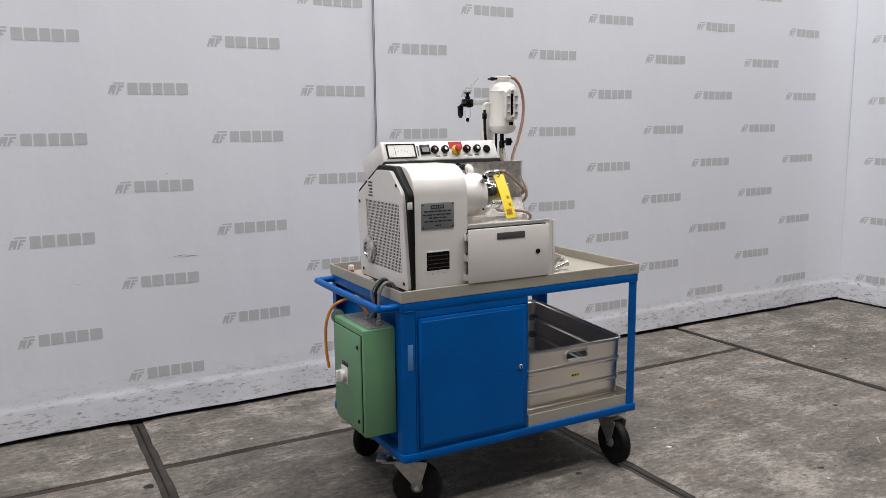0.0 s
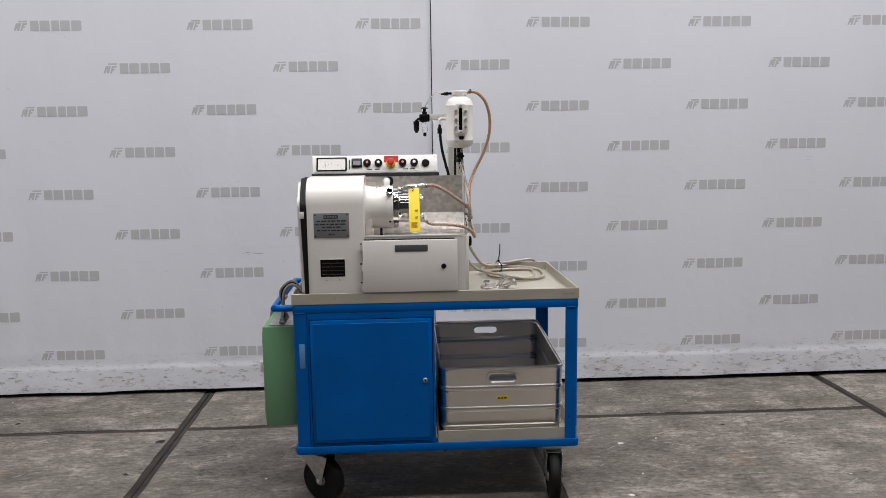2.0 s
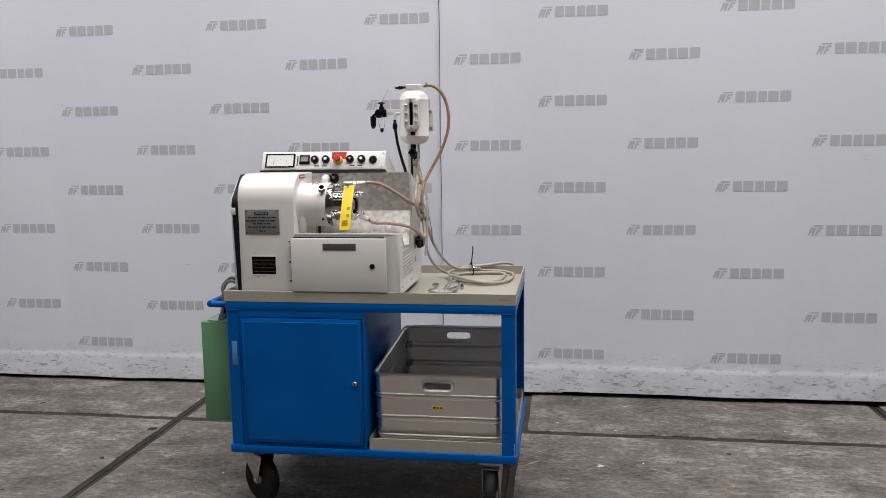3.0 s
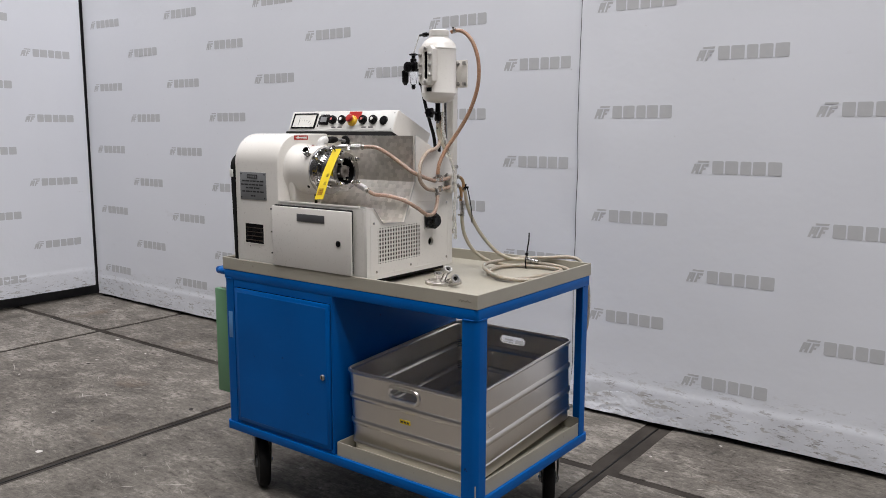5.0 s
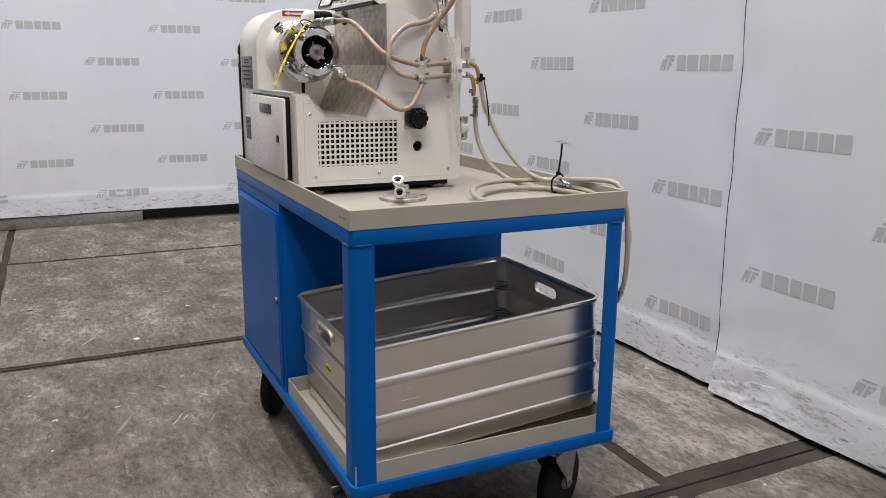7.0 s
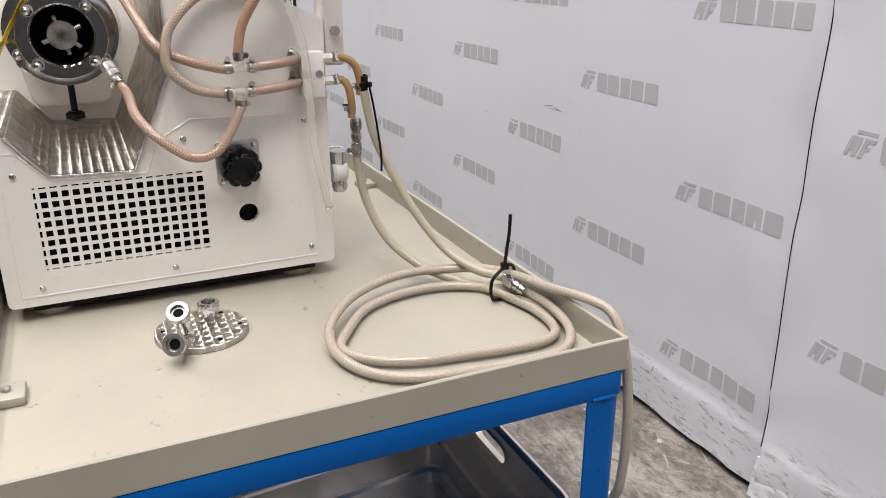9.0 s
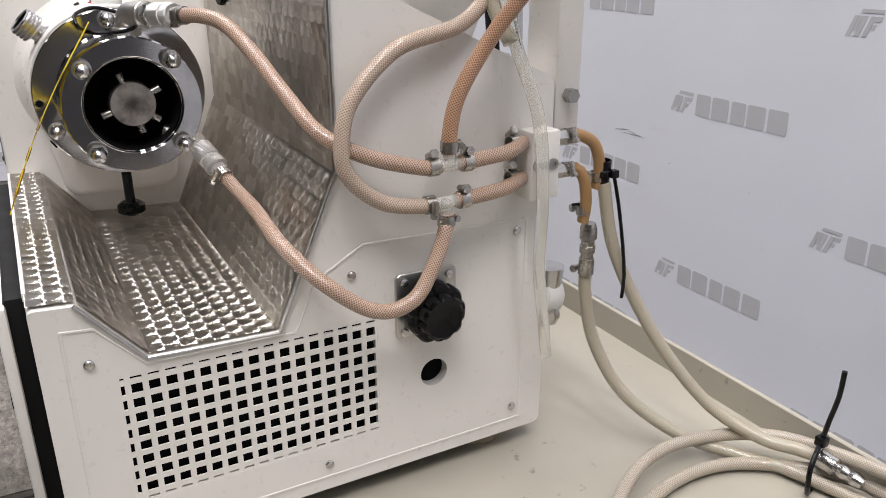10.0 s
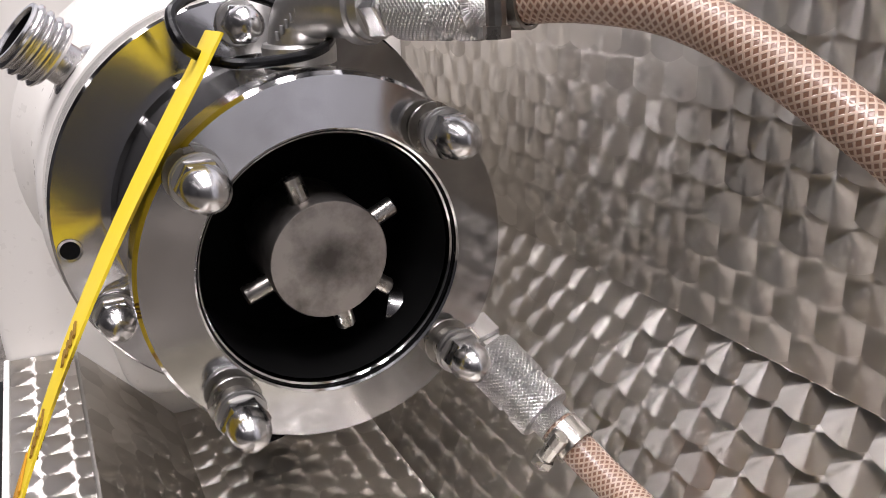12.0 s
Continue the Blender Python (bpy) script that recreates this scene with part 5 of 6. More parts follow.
ring = part("front_ring", lathe([(0.0440, 0.0), (0.0625, 0.0), (0.0642, 0.0015), (0.0642, 0.0125), (0.0630, 0.0142), (0.0464, 0.0142), (0.0457, 0.0136), (0.0457, 0.0118), (0.0449, 0.0118), (0.0443, 0.0112), (0.0440, 0.0)], (1.7505, AY, AZ), (1, 0, 0), 72, caps=False), TURNED, mill, "polished steel front ring")
# bore lined in black to draw its inner shade
part("chamber_bore", lathe([(0.0436, 0.045), (0.0436, 0.0), (0.0, 0.0)], (1.715, AY, AZ), (1, 0, 0), 48, caps=False), HOLE_SHADE, ring)
part("bore_seal", lathe([(0.0450, 0.0), (0.0456, 0.0), (0.0456, 0.0006), (0.0450, 0.0006)], (1.7624, AY, AZ), (1, 0, 0), 60, caps=False), BLACK, ring)
rotor = part("rotor_hub", lathe([(0.0212, 0.0), (0.0212, 0.034), (0.0207, 0.0348), (0.0, 0.0348)], (1.724, AY, AZ), (1, 0, 0), 40), ROTOR, ring, "round steel rotor end with radial pins")
for a in (25, 107, 200, 283, 322):
    a = radians(a)
    d = Vector((0, math.cos(a), math.sin(a)))
    part("rotor_pin", rod(Vector((1.750, AY, AZ)) + d * 0.019, Vector((1.750, AY, AZ)) + d * 0.0305, 0.0036, 14, edge=0.0006), CLAMP, rotor)

def acorn(x, a, r, parent, neck=0.0):
    """A domed nut with a collar and spring washer, standing off on a plain neck where neck is given."""
    c = Vector((x, AY + r * math.cos(a), AZ + r * math.sin(a)))
    tip = c + Vector((neck, 0, 0))
    bm = lathe([(0.0066, 0.0), (0.0076, 0.0008), (0.0080, 0.0018), (0.0080, 0.0052), (0.0074, 0.0064), (0.0064, 0.0066)], tip + Vector((0.0034, 0, 0)), (1, 0, 0), 6)
    nut = part("acorn_nut", bm, STEEL, parent, "polished acorn nut")
    part("dome", lathe([(0.0070, 0.0), (0.0070, 0.0020), (0.0066, 0.0046), (0.0056, 0.0072), (0.0040, 0.0092), (0.0020, 0.0103), (0.0, 0.0106)], tip + Vector((0.0094, 0, 0)), (1, 0, 0), 28), STEEL, nut)
    part("washer", lathe([(0.0068, 0.0), (0.0085, 0.0003), (0.0087, 0.0010), (0.0085, 0.0016), (0.0072, 0.0018), (0.0072, 0.0021), (0.0081, 0.0023), (0.0081, 0.0036), (0.0060, 0.0038)], tip, (1, 0, 0), 28), BRUSHED, nut)
    if neck:
        part("nut_neck", lathe([(0.0092, 0.0), (0.0090, 0.0006), (0.0064, 0.0008), (0.0064, neck + 0.0002)], c, (1, 0, 0), 28), CLAMP, nut)


for a in (48, 138, 226, 316):
    acorn(1.7647, radians(a), 0.0562, ring, 0.0072)
    part("stud", rod((1.69, AY + 0.0562 * math.cos(radians(a)), AZ + 0.0562 * math.sin(radians(a))), (1.7504, AY + 0.0562 * math.cos(radians(a)), AZ + 0.0562 * math.sin(radians(a))), 0.005, 12), STEEL, ring)
for a in (94, 206, 322):
    acorn(1.6866, radians(a), 0.0745, flange)
set_at = (1.6862, AY + 0.0785 * math.cos(radians(183)), AZ + 0.0785 * math.sin(radians(183)))
hole_rim = part("set_hole_rim", lathe([(0.0046, 0.0), (0.0046, 0.0008), (0.0036, 0.0006), (0.0034, 0.0)], set_at, (1, 0, 0), 18, caps=False), STEEL, flange)
# flat black disc drawn for the shade of a hole
part("set_hole", lathe([(0.0036, 0.0), (0.0036, 0.0004), (0.0, 0.0005)], set_at, (1, 0, 0), 16), HOLE_SHADE, hole_rim)
# supporting bolt with a black foot
prop = part("prop_bolt", rod((1.614, AY, 1.080), (1.614, AY, 1.155), 0.0055, 12), BLACK, mill)
part("prop_foot", lathe([(0.010, 0.0), (0.0155, 0.003), (0.0155, 0.011), (0.010, 0.015)], (1.614, AY, 1.082), seg=20), BLACK, prop)
# open threaded stub
d = Vector((0.13, -0.735, 0.665)).normalized()
c = Vector((1.638, AY, AZ)) + d * 0.081
stub = part("threaded_stub", lathe([(0.0118, 0.0), (0.0118, 0.0062), (0.0105, 0.0072), (0.0088, 0.0078), (0.0086, 0.0170)], c, d, 28), STEEL, mill)
prof = [(0.0086, 0.0), (0.0128, 0.0006)]
for k in range(4):
    prof += [(0.0131, 0.0010 + 0.0037 * k), (0.0147, 0.0022 + 0.0037 * k), (0.0147, 0.0030 + 0.0037 * k), (0.0131, 0.0042 + 0.0037 * k)]
prof += [(0.0136, 0.0158), (0.0134, 0.0168), (0.0116, 0.0168), (0.0112, 0.0150), (0.0112, 0.0040), (0.0, 0.0040)]
thread = part("thread", lathe(prof, c + d * 0.0135, d, 36), STEEL, stub, "open threaded pipe end")
# black liner for the shade inside the pipe end
part("thread_bore", lathe([(0.0111, 0.0110), (0.0110, 0.0006), (0.0, 0.0006)], c + d * 0.0178, d, 24, caps=False), HOLE_SHADE, thread)
# white cast elbow, black gland, braided line and grommet
EZ = 1.3405
elbow = part("pipe_elbow", tube([(1.640, AY + 0.003, 1.310), (1.640, AY + 0.003, 1.326), (1.640, AY + 0.006, 1.3350), (1.640, AY + 0.013, EZ - 0.001), (1.640, AY + 0.026, EZ)], 0.0128, 28, 0.002), ENAMEL, mill, "white painted cast pipe elbow")
part("elbow_collar", lathe([(0.0150, 0.0), (0.0150, 0.0100), (0.0144, 0.0118), (0.0126, 0.0124)], (1.640, AY + 0.003, 1.314), seg=32), ENAMEL, elbow)
part("elbow_mouth", lathe([(0.0128, 0.0), (0.0146, 0.0012), (0.0148, 0.0070), (0.0142, 0.0082), (0.0110, 0.0084)], (1.640, AY + 0.0195, EZ), (0, 1, 0), 32), ENAMEL, elbow)
gland = part("hose_gland", lathe([(0.0100, -0.001), (0.0128, 0.0), (0.0130, 0.001), (0.0130, 0.0125), (0.0122, 0.0135)], (1.640, AY + 0.0285, EZ), (0, 1, 0.02), 6), RUBBER, mill, "black screwed hose gland")
part("gland_thread", lathe([(0.0094, 0.0), (0.0108, 0.001), (0.0096, 0.002), (0.0108, 0.003), (0.0096, 0.004), (0.0096, 0.005)], (1.640, AY + 0.0420, EZ + 0.0003), (0, 1, 0.02), 24), INK, gland)
part("gland_nut", lathe([(0.0098, 0.0), (0.0112, 0.001), (0.0112, 0.0062), (0.0104, 0.0070), (0.0118, 0.0078), (0.0120, 0.0180), (0.0110, 0.0190)], (1.640, AY + 0.0465, EZ + 0.0004), (0, 1, 0.02), 12), RUBBER, gland)
part("gland_boot", lathe([(0.0112, 0.0), (0.0110, 0.008), (0.0078, 0.017), (0.0066, 0.0175)], (1.640, AY + 0.0652, EZ + 0.0008), (0, 1, 0.02), 24), RUBBER, gland)
part("braided_line", tube([(1.640, AY + 0.080, EZ + 0.0010), (1.641, AY + 0.094, EZ + 0.0005), (1.643, AY + 0.110, 1.3385), (1.645, 2.868, 1.3355)], 0.0062, 16), HOSE_STEEL, mill, "steel braided line")
part("grommet", lathe([(0.020, 0.0), (0.021, 0.002), (0.0200, 0.0055), (0.0150, 0.0068), (0.0115, 0.0066), (0.010, 0.003)], (1.646, 2.8655, 1.3355), (0, -1, 0), 32), RUBBER, mill, "black rubber grommet")
# red direction plate
sign = part("arrow_plate", box((HX, 2.7035, 1.3405), (HX + 0.0012, 2.7685, 1.3560)), RED, mill, "red plate with a pale arrow")
part("arrow", prism([(2.709, 1.3482), (2.724, 1.3540), (2.724, 1.3504), (2.763, 1.3520), (2.763, 1.3445), (2.724, 1.3460), (2.724, 1.3424)], "x", HX + 0.001, HX + 0.0018), PALE, sign)
part("set_screw", rod((1.600, AY - 0.022, 1.3165), (1.600, AY - 0.0235, 1.3195), 0.003, 10), INK, mill)
dot = part("drum_screw", lathe([(0.0030, 0.0), (0.0030, 0.0022), (0.0018, 0.0034), (0.0, 0.0037)], (1.612, AY - 0.008, 1.3208), seg=16), STEEL, mill)
part("red_washer", lathe([(0.0048, 0.0), (0.0048, 0.0011), (0.0030, 0.0013)], (1.612, AY - 0.008, 1.3198), seg=18), RED, dot)
part("drum_plug", rod((1.652, AY - 0.0700, 1.1820), (1.652, AY - 0.0715, 1.1810), 0.005, 12), HOLE_SHADE, mill)

# ---- clamps, hoses and couplings ----
def clamp(parent, at, way, r=0.0105, turn=0.0):
    """A worm-drive hose clamp with its screw."""
    way = Vector(way).normalized()
    band = part("hose_clamp", lathe([(r, -0.0045), (r + 0.0012, -0.0045), (r + 0.0012, 0.0045), (r, 0.0045)], at, way, 20, caps=False), CLAMP, parent, "steel worm-drive clamp")
    s = way.orthogonal().normalized()
    s = Matrix.Rotation(turn, 3, way) @ s
    t = way.cross(s)
    c = Vector(at) + s * (r + 0.003)
    bm = rod(c - t * 0.005, c + t * 0.006, 0.0030, 10)
    rod(c + t * 0.006, c + t * 0.0095, 0.0040, 6, bm=bm)
    part("clamp_screw", bm, CLAMP, band)


def hose(label, points, r, material, clamps=(), category="hose"):
    h = thing("hose", points[0], label, category)
    part("hose_run", tube(points, r, 16, 0.006), material, h)
    for at, way, turn in clamps:
        clamp(h, at, way, r + 0.0002, turn)
    return h


T1, T2 = Vector((1.998, 2.957, 1.2035)), Vector((1.998, 2.954, 1.1705))
HR = 0.0067
# tee pieces
for t, up in ((T1, 1), (T2, -1)):
    tee = thing("tee_piece", t, "clear plastic hose tee joining three hoses", "tee")
    bm = rod(t - Vector((0, 0.022, 0)), t + Vector((0, 0.022, 0)), 0.0056, 14)
    rod(t, t + Vector((0, 0, 0.022 * up)), 0.0056, 14, bm=bm)
    part("tee_body", bm, CLEAR_TUBE, tee)
fit_hi = Vector((1.7985, 2.7880, 1.3180))
way_hi = Vector((0.10, 0.043, 0.004)).normalized()
hose("pale pink braided hose from chamber top to tee", [fit_hi - way_hi * 0.006, fit_hi + way_hi * 0.03, (1.850, 2.815, 1.313), (1.888, 2.827, 1.292), (1.930, 2.839, 1.263), (1.968, 2.854, 1.235), (1.990, 2.886, 1.217), T1 - Vector((0, 0.024, 0)), T1 - Vector((0, 0.010, 0))], HR, HOSE_PINK,
     ((fit_hi + way_hi * 0.004, way_hi, 2.4), (T1 - Vector((0, 0.016, 0)), (0, 1, 0), -1.2)))
fit_lo = Vector((1.800, 2.8100, 1.1680))
way_lo = Vector((0.062, 0.020, -0.034)).normalized()
hose("pale pink braided hose from chamber bottom to tee", [fit_lo - way_lo * 0.006, fit_lo + way_lo * 0.03, (1.885, 2.818, 1.152), (1.955, 2.819, 1.141), (1.996, 2.840, 1.117), (2.012, 2.878, 1.090), (2.016, 2.912, 1.094), (2.009, 2.937, 1.122), (2.001, 2.952, 1.148), T2 - Vector((0, 0, 0.024)), T2 - Vector((0, 0, 0.010))], HR, HOSE_PINK,
     ((fit_lo + way_lo * 0.004, way_lo, 2.0), (T2 - Vector((0, 0, 0.016)), (0, 0, 1), 0.9)))
hose("tan braided hose looping from tee up behind the cabinet", [T2 - Vector((0, 0.010, 0)), T2 - Vector((0, 0.024, 0)), (1.996, 2.894, 1.179), (1.993, 2.866, 1.205), (1.990, 2.864, 1.232), (1.986, 2.876, 1.264), (1.981, 2.918, 1.300), (1.976, 2.980, 1.316), (1.965, 3.015, 1.345), (1.960, 3.020, 1.39), (1.957, 3.015, 1.425)], HR, HOSE_TAN,
     ((T2 - Vector((0, 0.016, 0)), (0, 1, 0), 0.8),))
hose("rust brown braided hose from tank top down to tee", [T1 + Vector((0, 0, 0.010)), T1 + Vector((0, 0, 0.024)), (1.998, 2.966, 1.262), (2.004, 2.995, 1.310), (2.030, 3.030, 1.370), (2.070, 3.046, 1.445), (2.098, 3.052, 1.530), (2.100, 3.050, 1.610), (2.080, 3.044, 1.675), (2.045, 3.038, 1.711), (2.012, 3.033, 1.717), (1.998, 3.030, 1.712)], HR, HOSE_RUST,
     ((T1 + Vector((0, 0, 0.016)), (0, 0, 1), 0.6), ((2.012, 3.033, 1.7165), (1, 0.2, 0.2), 1.0)))
for t in (T1, T2):
    e = Vector((1.980, 3.0455, t.z + 0.0055))
    hose("short pink braided hose between tee and manifold block", [t + Vector((0, 0.010, 0)), t + Vector((0, 0.03, 0.001)), t + Vector((0, 0.06, 0.004)), e], HR, HOSE_PINK, ((t + Vector((0, 0.017, 0)), (0, 1, 0), -1.0), (e - Vector((0, 0.012, 0)), (0, 1, 0), -1.4)))
mani = thing("manifold_block", (1.979, 3.062, 1.155), "white manifold block screwed to the machine side", "manifold")
part("block", box((1.9675, 3.046, 1.1545), (1.992, 3.078, 1.2195), 0.002), WHITE, mani)
for y in (3.053, 3.070):
    part("socket_screw", lathe([(0.0055, 0.0), (0.0055, 0.0015), (0.003, 0.0015), (0.003, 0.0003), (0.0, 0.0003)], (1.9922, y, 1.188), (1, 0, 0), 16), ZINC, mani)

# outlets behind the block and the clear lines down to the coil
for k, z in enumerate((1.2085, 1.1755)):
    o = Vector((1.977, 3.078, z))
    fit = thing("hose_connector", o, "nickel hose connector on the manifold block", "connector")
    part("connector_body", rod(o, o + Vector((0, 0.020, 0)), 0.0075, 6), STEEL, fit)
    x = 0.006 * k
    pts = [o + Vector((0, 0.012, 0)), o + Vector((0, 0.030, 0.0)), o + Vector((0.004, 0.048 - 0.01 * k, -0.010)), o + Vector((0.005, 0.056 - 0.014 * k, -0.034)), o + Vector((0.002, 0.056 - 0.014 * k, -0.056))]
    hose("short amber hose bending down from the block", pts, HR * 0.88, HOSE_AMBER, ((o + Vector((0, 0.020, 0)), (0, 1, 0), 0.3), (pts[-1] + Vector((0, 0, 0.012)), (0, 0, 1), 2.2)))
o = Vector((1.983, 3.125, 1.122))
cp = thing("hose_coupling", (1.98, 3.125, 1.07), "nickel plated quick coupling between two hoses", "coupling")
part("coupling_body", lathe([(0.0062, 0.0), (0.0082, 0.004), (0.0082, 0.014), (0.0066, 0.015), (0.0066, 0.020), (0.0082, 0.021), (0.0082, 0.028), (0.0070, 0.029), (0.0070, 0.034), (0.0090, 0.036), (0.0090, 0.046), (0.0072, 0.052)], o - Vector((0, 0, 0.056)), seg=10), CLAMP, cp)
hose("yellowed clear hose falling to the tray coil", [(1.983, 3.125, 1.078), (1.982, 3.127, 1.040), (1.990, 3.137, 0.985), (2.016, 3.160, 0.930), (2.058, 3.200, 0.892), (2.104, 3.245, 0.877), (2.140, 3.270, 0.8755), (2.165, 3.279, 0.8755)], HR, HOSE_CLEAR, (((1.983, 3.125, 1.068), (0, 0, 1), 2.6),))
hose("yellowed clear hose falling to the tray coil", [(1.984, 3.139, 1.158), (1.991, 3.150, 1.095), (2.006, 3.172, 1.035), (2.034, 3.199, 0.975), (2.073, 3.232, 0.922), (2.116, 3.262, 0.899), (2.146, 3.282, 0.897), (2.166, 3.290, 0.897)], HR, HOSE_CLEAR)
tie = thing("cable_tie", (2.006, 3.14, 1.12), "black cable tie holding two hoses together", "cable tie")
part("tie_loop", lathe([(HR - 0.0005, -0.013), (HR + 0.0008, -0.013), (HR + 0.0010, -0.004), (HR + 0.0022, -0.003), (HR + 0.0022, 0.003), (HR + 0.0010, 0.004), (HR + 0.0008, 0.013), (HR - 0.0005, 0.013)], (1.9815, 3.1390, 1.1680), (0.1, 0.0, 1.0), 20, caps=False), BLACK, tie)
part("tie_head", box((1.9870, 3.1410, 1.1640), (1.9950, 3.1490, 1.1720), 0.001), BLACK, tie)
part("tie_tail", tube([(1.991, 3.145, 1.168), (1.997, 3.149, 1.138), (2.003, 3.153, 1.098), (2.006, 3.156, 1.064), (2.005, 3.156, 1.038)], 0.0018, 6), BLACK, tie)
part("tie_end", rod((1.978, 3.125, 1.137), (1.976, 3.108, 1.138), 0.0014, 6), BLACK, tie)
# clear vent tube in front of the mast
hose("thin clear drain tube along the mast", [(1.972, 3.020, 1.44), (1.976, 3.015, 1.38), (1.990, 3.022, 1.31), (2.003, 3.044, 1.235), (2.006, 3.050, 1.16), (1.998, 3.055, 1.09), (1.994, 3.066, 1.03), (1.988, 3.076, 0.985)], 0.0060, CLEAR_TUBE)
ball = thing("drain_valve", (1.945, 3.118, 1.0), "small nickel drain valve behind the machine", "valve")
part("valve_body", lathe([(0.010, 0.0), (0.013, 0.008), (0.011, 0.02), (0.009, 0.035), (0.013, 0.045), (0.015, 0.065)], (1.948, 3.106, 0.998), seg=18), STEEL, ball)
part("valve_flange", rod((1.942, 3.094, 1.03), (1.942, 3.118, 1.03), 0.022, 24, edge=0.004), PALE, ball)

# coil of hose on the tray
def turn(a, rx, ry, cx, cy, z):
    return (cx + rx * math.cos(a), cy + ry * math.sin(a), z)


coil = thing("hose_coil", (2.19, 3.15, 0.866), "coiled cream braided hose lying on the tray", "hose")
inner = [(2.140, 3.270), (2.190, 3.286), (2.245, 3.297), (2.300, 3.290), (2.325, 3.262), (2.325, 3.205), (2.318, 3.150), (2.305, 3.080), (2.275, 3.028), (2.235, 3.010), (2.190, 3.034), (2.134, 3.080), (2.106, 3.145), (2.106, 3.215), (2.138, 3.272)]
middle = [(2.195, 3.304, 0.884), (2.262, 3.311, 0.884), (2.325, 3.298, 0.880), (2.360, 3.262, 0.8755), (2.364, 3.200, 0.8755), (2.358, 3.125, 0.8755), (2.342, 3.062, 0.8755), (2.305, 3.018, 0.8755), (2.252, 2.998, 0.880)]
outer = [(2.195, 3.008, 0.888), (2.135, 3.052, 0.893), (2.093, 3.110, 0.893), (2.075, 3.170, 0.893), (2.085, 3.235, 0.893), (2.120, 3.280, 0.898), (2.175, 3.300, 0.904), (2.250, 3.313, 0.911), (2.315, 3.331, 0.9165), (2.352, 3.344, 0.908), (2.378, 3.348, 0.868), (2.392, 3.349, 0.80), (2.395, 3.350, 0.73), (2.389, 3.350, 0.66), (2.376, 3.350, 0.632)]
part("hose_run", tube([(x, y, 0.8755) for x, y in inner] + middle + outer, HR, 14, 0.010), HOSE_CREAM, coil)
part("hanging_nipple", lathe([(0.009, 0.0), (0.009, 0.014), (0.006, 0.016), (0.0075, 0.020), (0.0055, 0.026), (0.0070, 0.030), (0.005, 0.036)], (2.379, 3.350, 0.638), (-0.38, 0, -1), 14), STEEL, coil, "barbed steel nipple at the hose end")
part("coil_nipple", lathe([(0.010, 0.0), (0.010, 0.018), (0.0065, 0.020), (0.0085, 0.026), (0.006, 0.032), (0.0080, 0.037), (0.0055, 0.046)], (2.165, 3.290, 0.897), (0.97, 0.10, -0.09), 16), STEEL, coil)
tie2 = thing("cable_tie", (2.178, 3.27, 0.88), "black cable tie standing up from the hose coil", "cable tie")
loop = [(2.180, 3.256, 0.886), (2.178, 3.258, 0.902), (2.173, 3.270, 0.911), (2.164, 3.290, 0.917), (2.159, 3.303, 0.914), (2.156, 3.308, 0.898), (2.160, 3.300, 0.874), (2.168, 3.284, 0.8685), (2.177, 3.262, 0.872), (2.180, 3.256, 0.886)]
part("tie_loop", tube(loop, 0.0026, 8), BLACK, tie2)
part("tie_head", box((2.162, 3.280, 0.914), (2.172, 3.290, 0.924), 0.001), BLACK, tie2)
part("tie_tail", tube([(2.167, 3.285, 0.920), (2.170, 3.286, 0.945), (2.174, 3.287, 0.972), (2.174, 3.288, 1.000)], 0.0026, 8), BLACK, tie2)

# flange with three nipples on the tray
lid_f = thing("flange_plate", (2.098, 2.857, 0.866), "engine-turned steel flange with three pipe stubs, lying loose", "flange")
fc = Vector((2.098, 2.857, 0.866))
bm = lathe([(0.060, 0.0), (0.0615, 0.001), (0.0615, 0.008), (0.0605, 0.0092), (0.0, 0.0092)], fc, seg=48)
uvl = bm.loops.layers.uv.new("UVMap")
for f in bm.faces:
    for l in f.loops:
        l[uvl].uv = (l.vert.co.x, l.vert.co.y)
part("disc", bm, PERLAGE, lid_f)
for a in (20, 140, 200, 320, 80, 260):
    p = fc + Vector((0.050 * math.cos(radians(a)), 0.050 * math.sin(radians(a)), 0.0092))
    # raised black disc in place of a shaded hole
    part("bolt_hole", lathe([(0.0035, 0.0), (0.0032, 0.0004), (0.0, 0.0004)], p, seg=12), HOLE_SHADE, lid_f)


def stub_pipe(base, way, length, collar):
    way = Vector(way).normalized()
    base = Vector(base)
    s = part("pipe_stub", rod(base, base + way * length, 0.0085, 18), STEEL, lid_f)
    part("collar", lathe([(0.0090, -0.006), (0.0135, -0.005), (0.0150, 0.0), (0.0150, 0.005), (0.0140, 0.007), (0.0095, 0.007), (0.0085, 0.001), (0.0, 0.001)], base + way * length, way, 24), BRUSHED if collar else STEEL, s)
    # black disc for the shade inside the stub
    part("bore", lathe([(0.0068, 0.0), (0.0, 0.0002)], base + way * (length + 0.0015), way, 16), HOLE_SHADE, s)


stub_pipe(fc + Vector((0.010, -0.018, 0.008)), (0.55, -0.22, 0.80), 0.056, True)
stub_pipe(fc + Vector((0.030, -0.020, 0.008)), (0.85, -0.38, 0.38), 0.058, True)
stub_pipe(fc + Vector((-0.034, 0.016, 0.008)), (0, 0, 1), 0.016, False)

